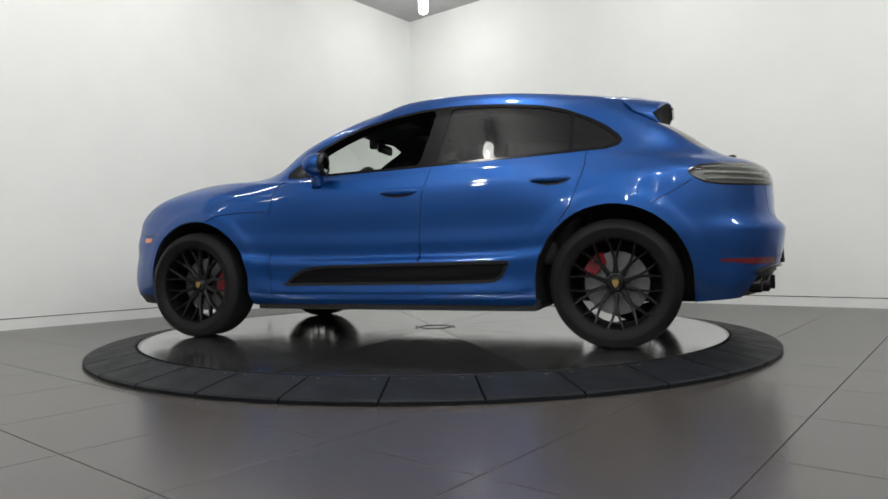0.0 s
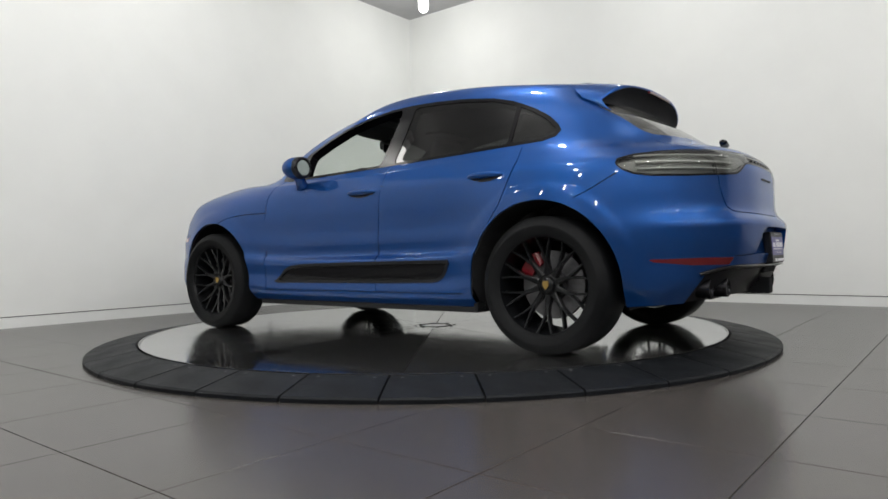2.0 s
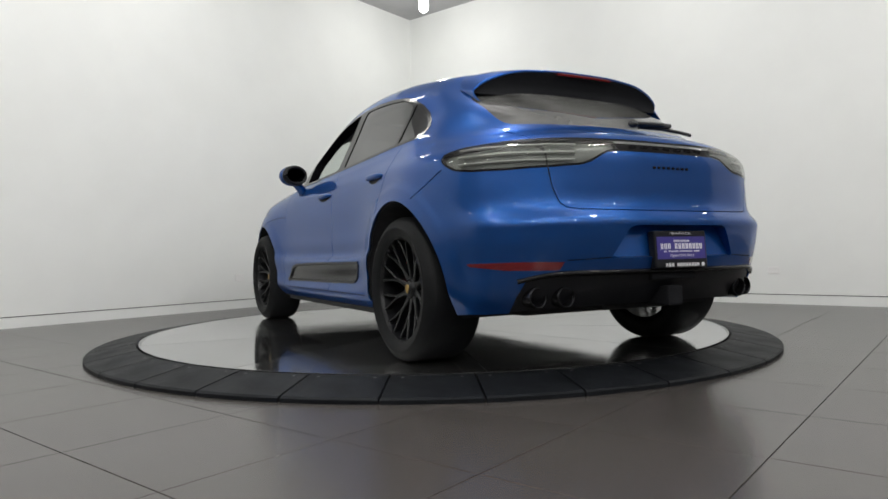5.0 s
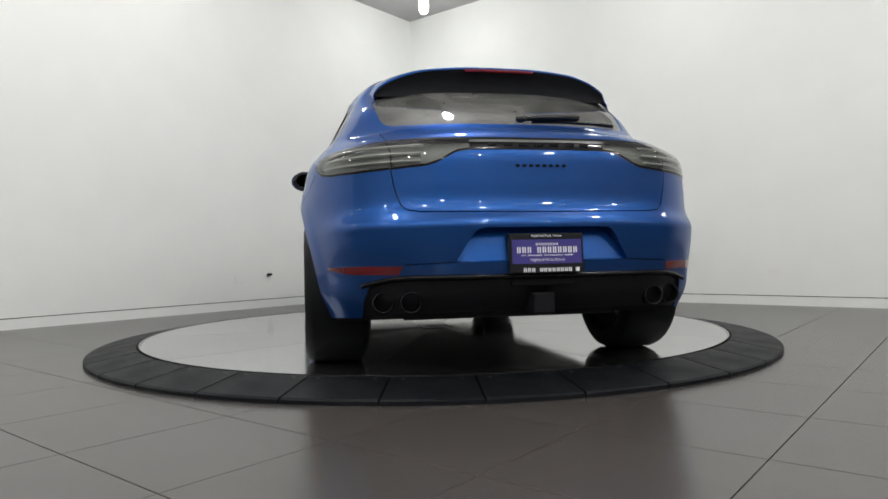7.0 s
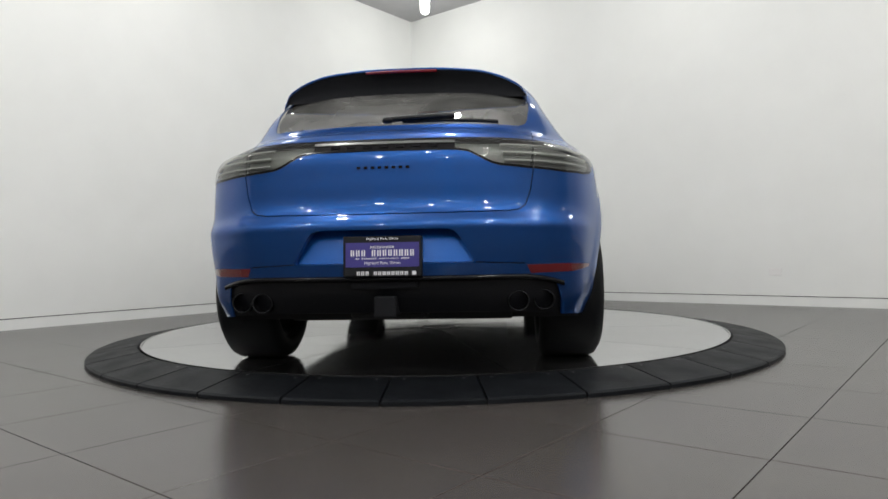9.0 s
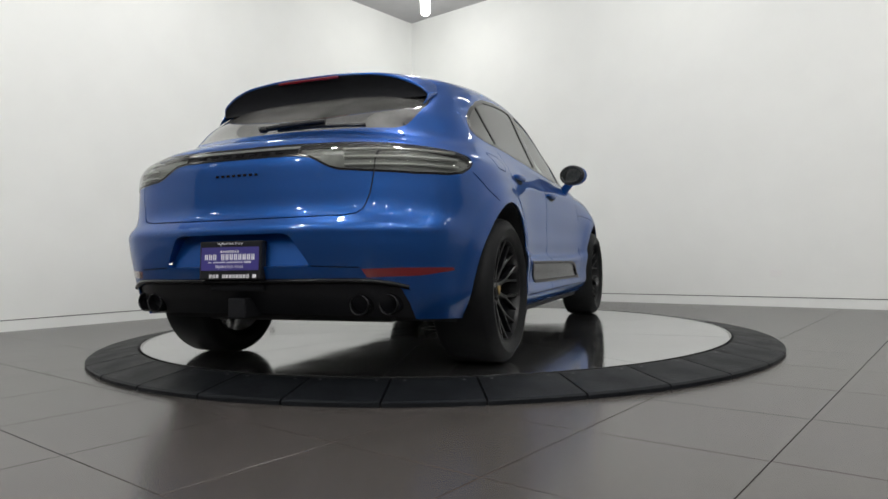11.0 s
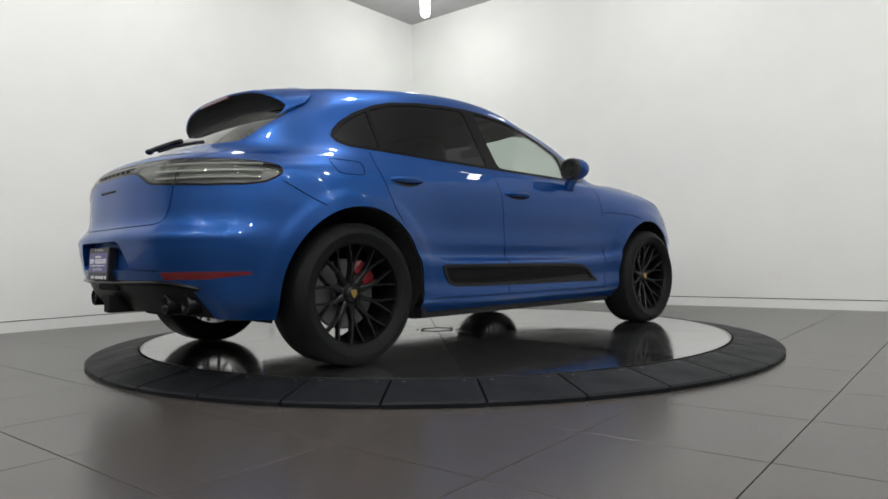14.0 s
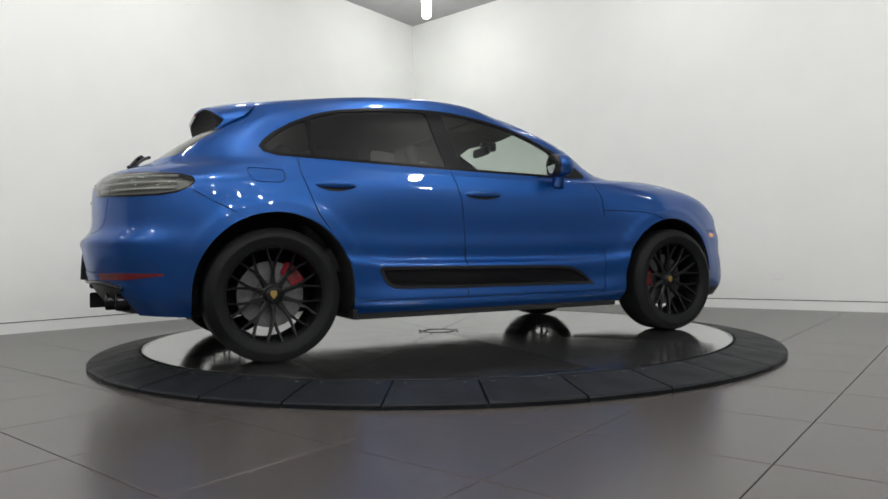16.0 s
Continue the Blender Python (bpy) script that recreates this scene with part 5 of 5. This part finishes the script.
box(bm, 0.55, 1.0, -0.72, 0.72, 0.62, 1.035, 0.07, 3)
ellipsoid(bm, (0.62, 0.37, 1.03), (0.14, 0.22, 0.055))
part("dashboard", bm, M_CABIN, car, "black dashboard", True)
bm = bmesh.new()
m = Matrix.Translation((0.40, 0.37, 0.985)) @ Matrix.Rotation(radians(68), 4, "Y")
tube(bm, [m @ Vector((0.185 * math.cos(a), 0.185 * math.sin(a), 0)) for a in [2 * math.pi * k / 36 for k in range(36)]], 0.016, 8, True)
for a in (0, math.pi, math.pi / 2):
    tube(bm, [m @ Vector((0.18 * math.sin(a), 0.18 * math.cos(a), 0)), m @ Vector((0.03 * math.sin(a), 0.03 * math.cos(a), -0.03))], 0.016, 6, flat=0.5)
ellipsoid(bm, m @ Vector((0, 0, -0.02)), (0.05, 0.07, 0.06))
part("steering_wheel", bm, M_CABIN, car, "black steering wheel", True)
bm = bmesh.new()
box(bm, 0.36, 0.395, -0.115, 0.115, 1.315, 1.385, 0.018, 3)
box(bm, 0.38, 0.50, -0.03, 0.03, 1.36, 1.43, 0.015, 2)
part("inner_mirror", bm, M_BLACKSATIN, car, "black inside mirror", True)
for s in (1, -1):
    bm = bmesh.new()
    box(bm, 0.02, 0.19, s * 0.36 - 0.2, s * 0.36 + 0.2, 1.462, 1.482, 0.008, 2, Matrix.Identity(4))
    part("sun_visor", bm, M_CABIN, car, "black sun visor")

# ---------------------------------------------------------------- sockets and lamps of the room


def wall_socket(a, b, z, along, w, h):
    e = empty("wall_socket", "small white plastic wall socket plate above the skirting", "socket", "wall sockets")
    out = DIR_A if along == "b" else DIR_B
    side = DIR_B if along == "b" else DIR_A
    m = Matrix(((side.x, out.x, 0, 0), (side.y, out.y, 0, 0), (0, 0, 1, 0), (0, 0, 0, 1)))
    o = room(a, b, z)
    e.matrix_world = Matrix.Translation(o) @ m if m.determinant() > 0 else Matrix.Translation(o) @ m @ Matrix.Diagonal((-1, 1, 1, 1))
    bm = bmesh.new()
    box(bm, -w / 2, w / 2, 0.0, 0.008, -h / 2, h / 2, 0.003, 2)
    part("plate", bm, M_SOCKET, e)
    for dz in (-0.25, 0.25):
        bm = bmesh.new()
        box(bm, -w * 0.3, w * 0.3, 0.008, 0.0095, dz * h - h * 0.12, dz * h + h * 0.12, 0.0005, 1)
        part("outlet", bm, M_SOCKET, e)
    return e


wall_socket(0.0, 5.075, 0.357, "b", 0.118, 0.075)
wall_socket(3.11, 0.0, 0.357, "a", 0.115, 0.085)
plug = wall_socket(2.71, 0.0, 0.40, "a", 0.05, 0.05)
tagged(plug, "small white wall outlet with a dark plug in it", "socket")
bm = bmesh.new()
box(bm, -0.03, 0.02, 0.008, 0.05, -0.012, 0.014, 0.006, 2)
part("plug", bm, M_BLACKSATIN, plug, "dark plug")


def ceiling_lamp():
    e = empty("ceiling_lamp", "white pendant lamp with a bright glowing glass cylinder", "ceiling lamp", "ceiling lamps")
    bm = bmesh.new()
    lathe(bm, [(0.0001, 0.0), (0.06, 0.0), (0.06, -0.03), (0.012, -0.035), (0.012, -0.10), (0.055, -0.105), (0.062, -0.12), (0.062, -0.25), (0.0001, -0.25)], 24, "Z")
    bmesh.ops.recalc_face_normals(bm, faces=bm.faces)
    part("lamp_body", bm, M_LAMPBODY, e, "white metal lamp body")
    bm = bmesh.new()
    lathe(bm, [(0.056, -0.25), (0.060, -0.265), (0.060, -0.43), (0.055, -0.46), (0.035, -0.48), (0.0001, -0.485)], 24, "Z")
    bmesh.ops.recalc_face_normals(bm, faces=bm.faces)
    part("lamp_glass", bm, M_GLOW, e, "glowing frosted glass", True)
    return e


first = ceiling_lamp()
first.location = room(*LAMPS[0], ROOM_H)
for a, b in LAMPS[1:]:
    copy_thing(first, Matrix.Translation(room(a, b, ROOM_H)))



# ---------------------------------------------------------------- floor tiles
TILE, TILE_A, TILE_B = 0.592, 5.069, 6.289


def floor_tiles():
    g, bev, d = 0.0018, 0.0007, 0.006
    h = TILE / 2 - g
    bm = bmesh.new()
    lo = [bm.verts.new((x * h, y * h, -d)) for x, y in ((-1, -1), (1, -1), (1, 1), (-1, 1))]
    md = [bm.verts.new((x * h, y * h, -bev * 0.5)) for x, y in ((-1, -1), (1, -1), (1, 1), (-1, 1))]
    hi = [bm.verts.new((x * (h - bev), y * (h - bev), 0)) for x, y in ((-1, -1), (1, -1), (1, 1), (-1, 1))]
    for p, q in ((lo, md), (md, hi)):
        for i in range(4):
            bm.faces.new((p[i], p[(i + 1) % 4], q[(i + 1) % 4], q[i]))
    bm.faces.new(hi)
    me = bpy.data.meshes.new("tile")
    bm.to_mesh(me)
    bm.free()
    me.materials.append(M_TILE)
    base = np.array([v.co[:] for v in me.vertices])
    polys = [tuple(p.vertices) for p in me.polygons]
    rest_v, rest_f = [], []
    turn = math.atan2(DIR_A.y, DIR_A.x)
    cells = []
    for i in range(-25, 26):
        for j in range(-25, 26):
            a, b = TILE_A + (i + 0.5) * TILE, TILE_B + (j + 0.5) * TILE
            if -0.25 < a < ROOM_A + 0.25 and -0.25 < b < ROOM_B + 0.25:
                cells.append((a, b))
    cells.sort(key=lambda c: (room(*c) - Vector((0, -2.0, 0))).length)
    for k, (a, b) in enumerate(cells):
        p = room(a, b)
        if k < 295:
            ob = new("tile", me)
            ob.parent = floor
            ob.location, ob.rotation_euler = p, (0, 0, turn)
        else:
            q = base @ np.array(Matrix.Rotation(turn, 3, "Z")).T + np.array(p)
            n = len(rest_v)
            rest_v += [tuple(w) for w in q]
            rest_f += [tuple(n + w for w in f) for f in polys]
    ob = mesh_object("far_tiles", rest_v, rest_f, M_TILE, floor)
    tagged(ob, kind="stuff")


floor_tiles()

# ---------------------------------------------------------------- what moves
CAR_OFF = Vector((0.0106, -0.0115, 0))


def motions():
    times = [0, 1, 2, 3, 4, 5, 6, 7, 8, 9, 10, 11, 12, 13, 14, 15, 16]
    turns = [Matrix.Rotation(heading(t), 4, "Z") for t in times]
    walk(disc, list(zip(times, turns)))
    walk(car, [(t, Matrix.Translation(m @ CAR_OFF + Vector((0, 0, DISC_Z))) @ m) for t, m in zip(times, turns)])


motions()
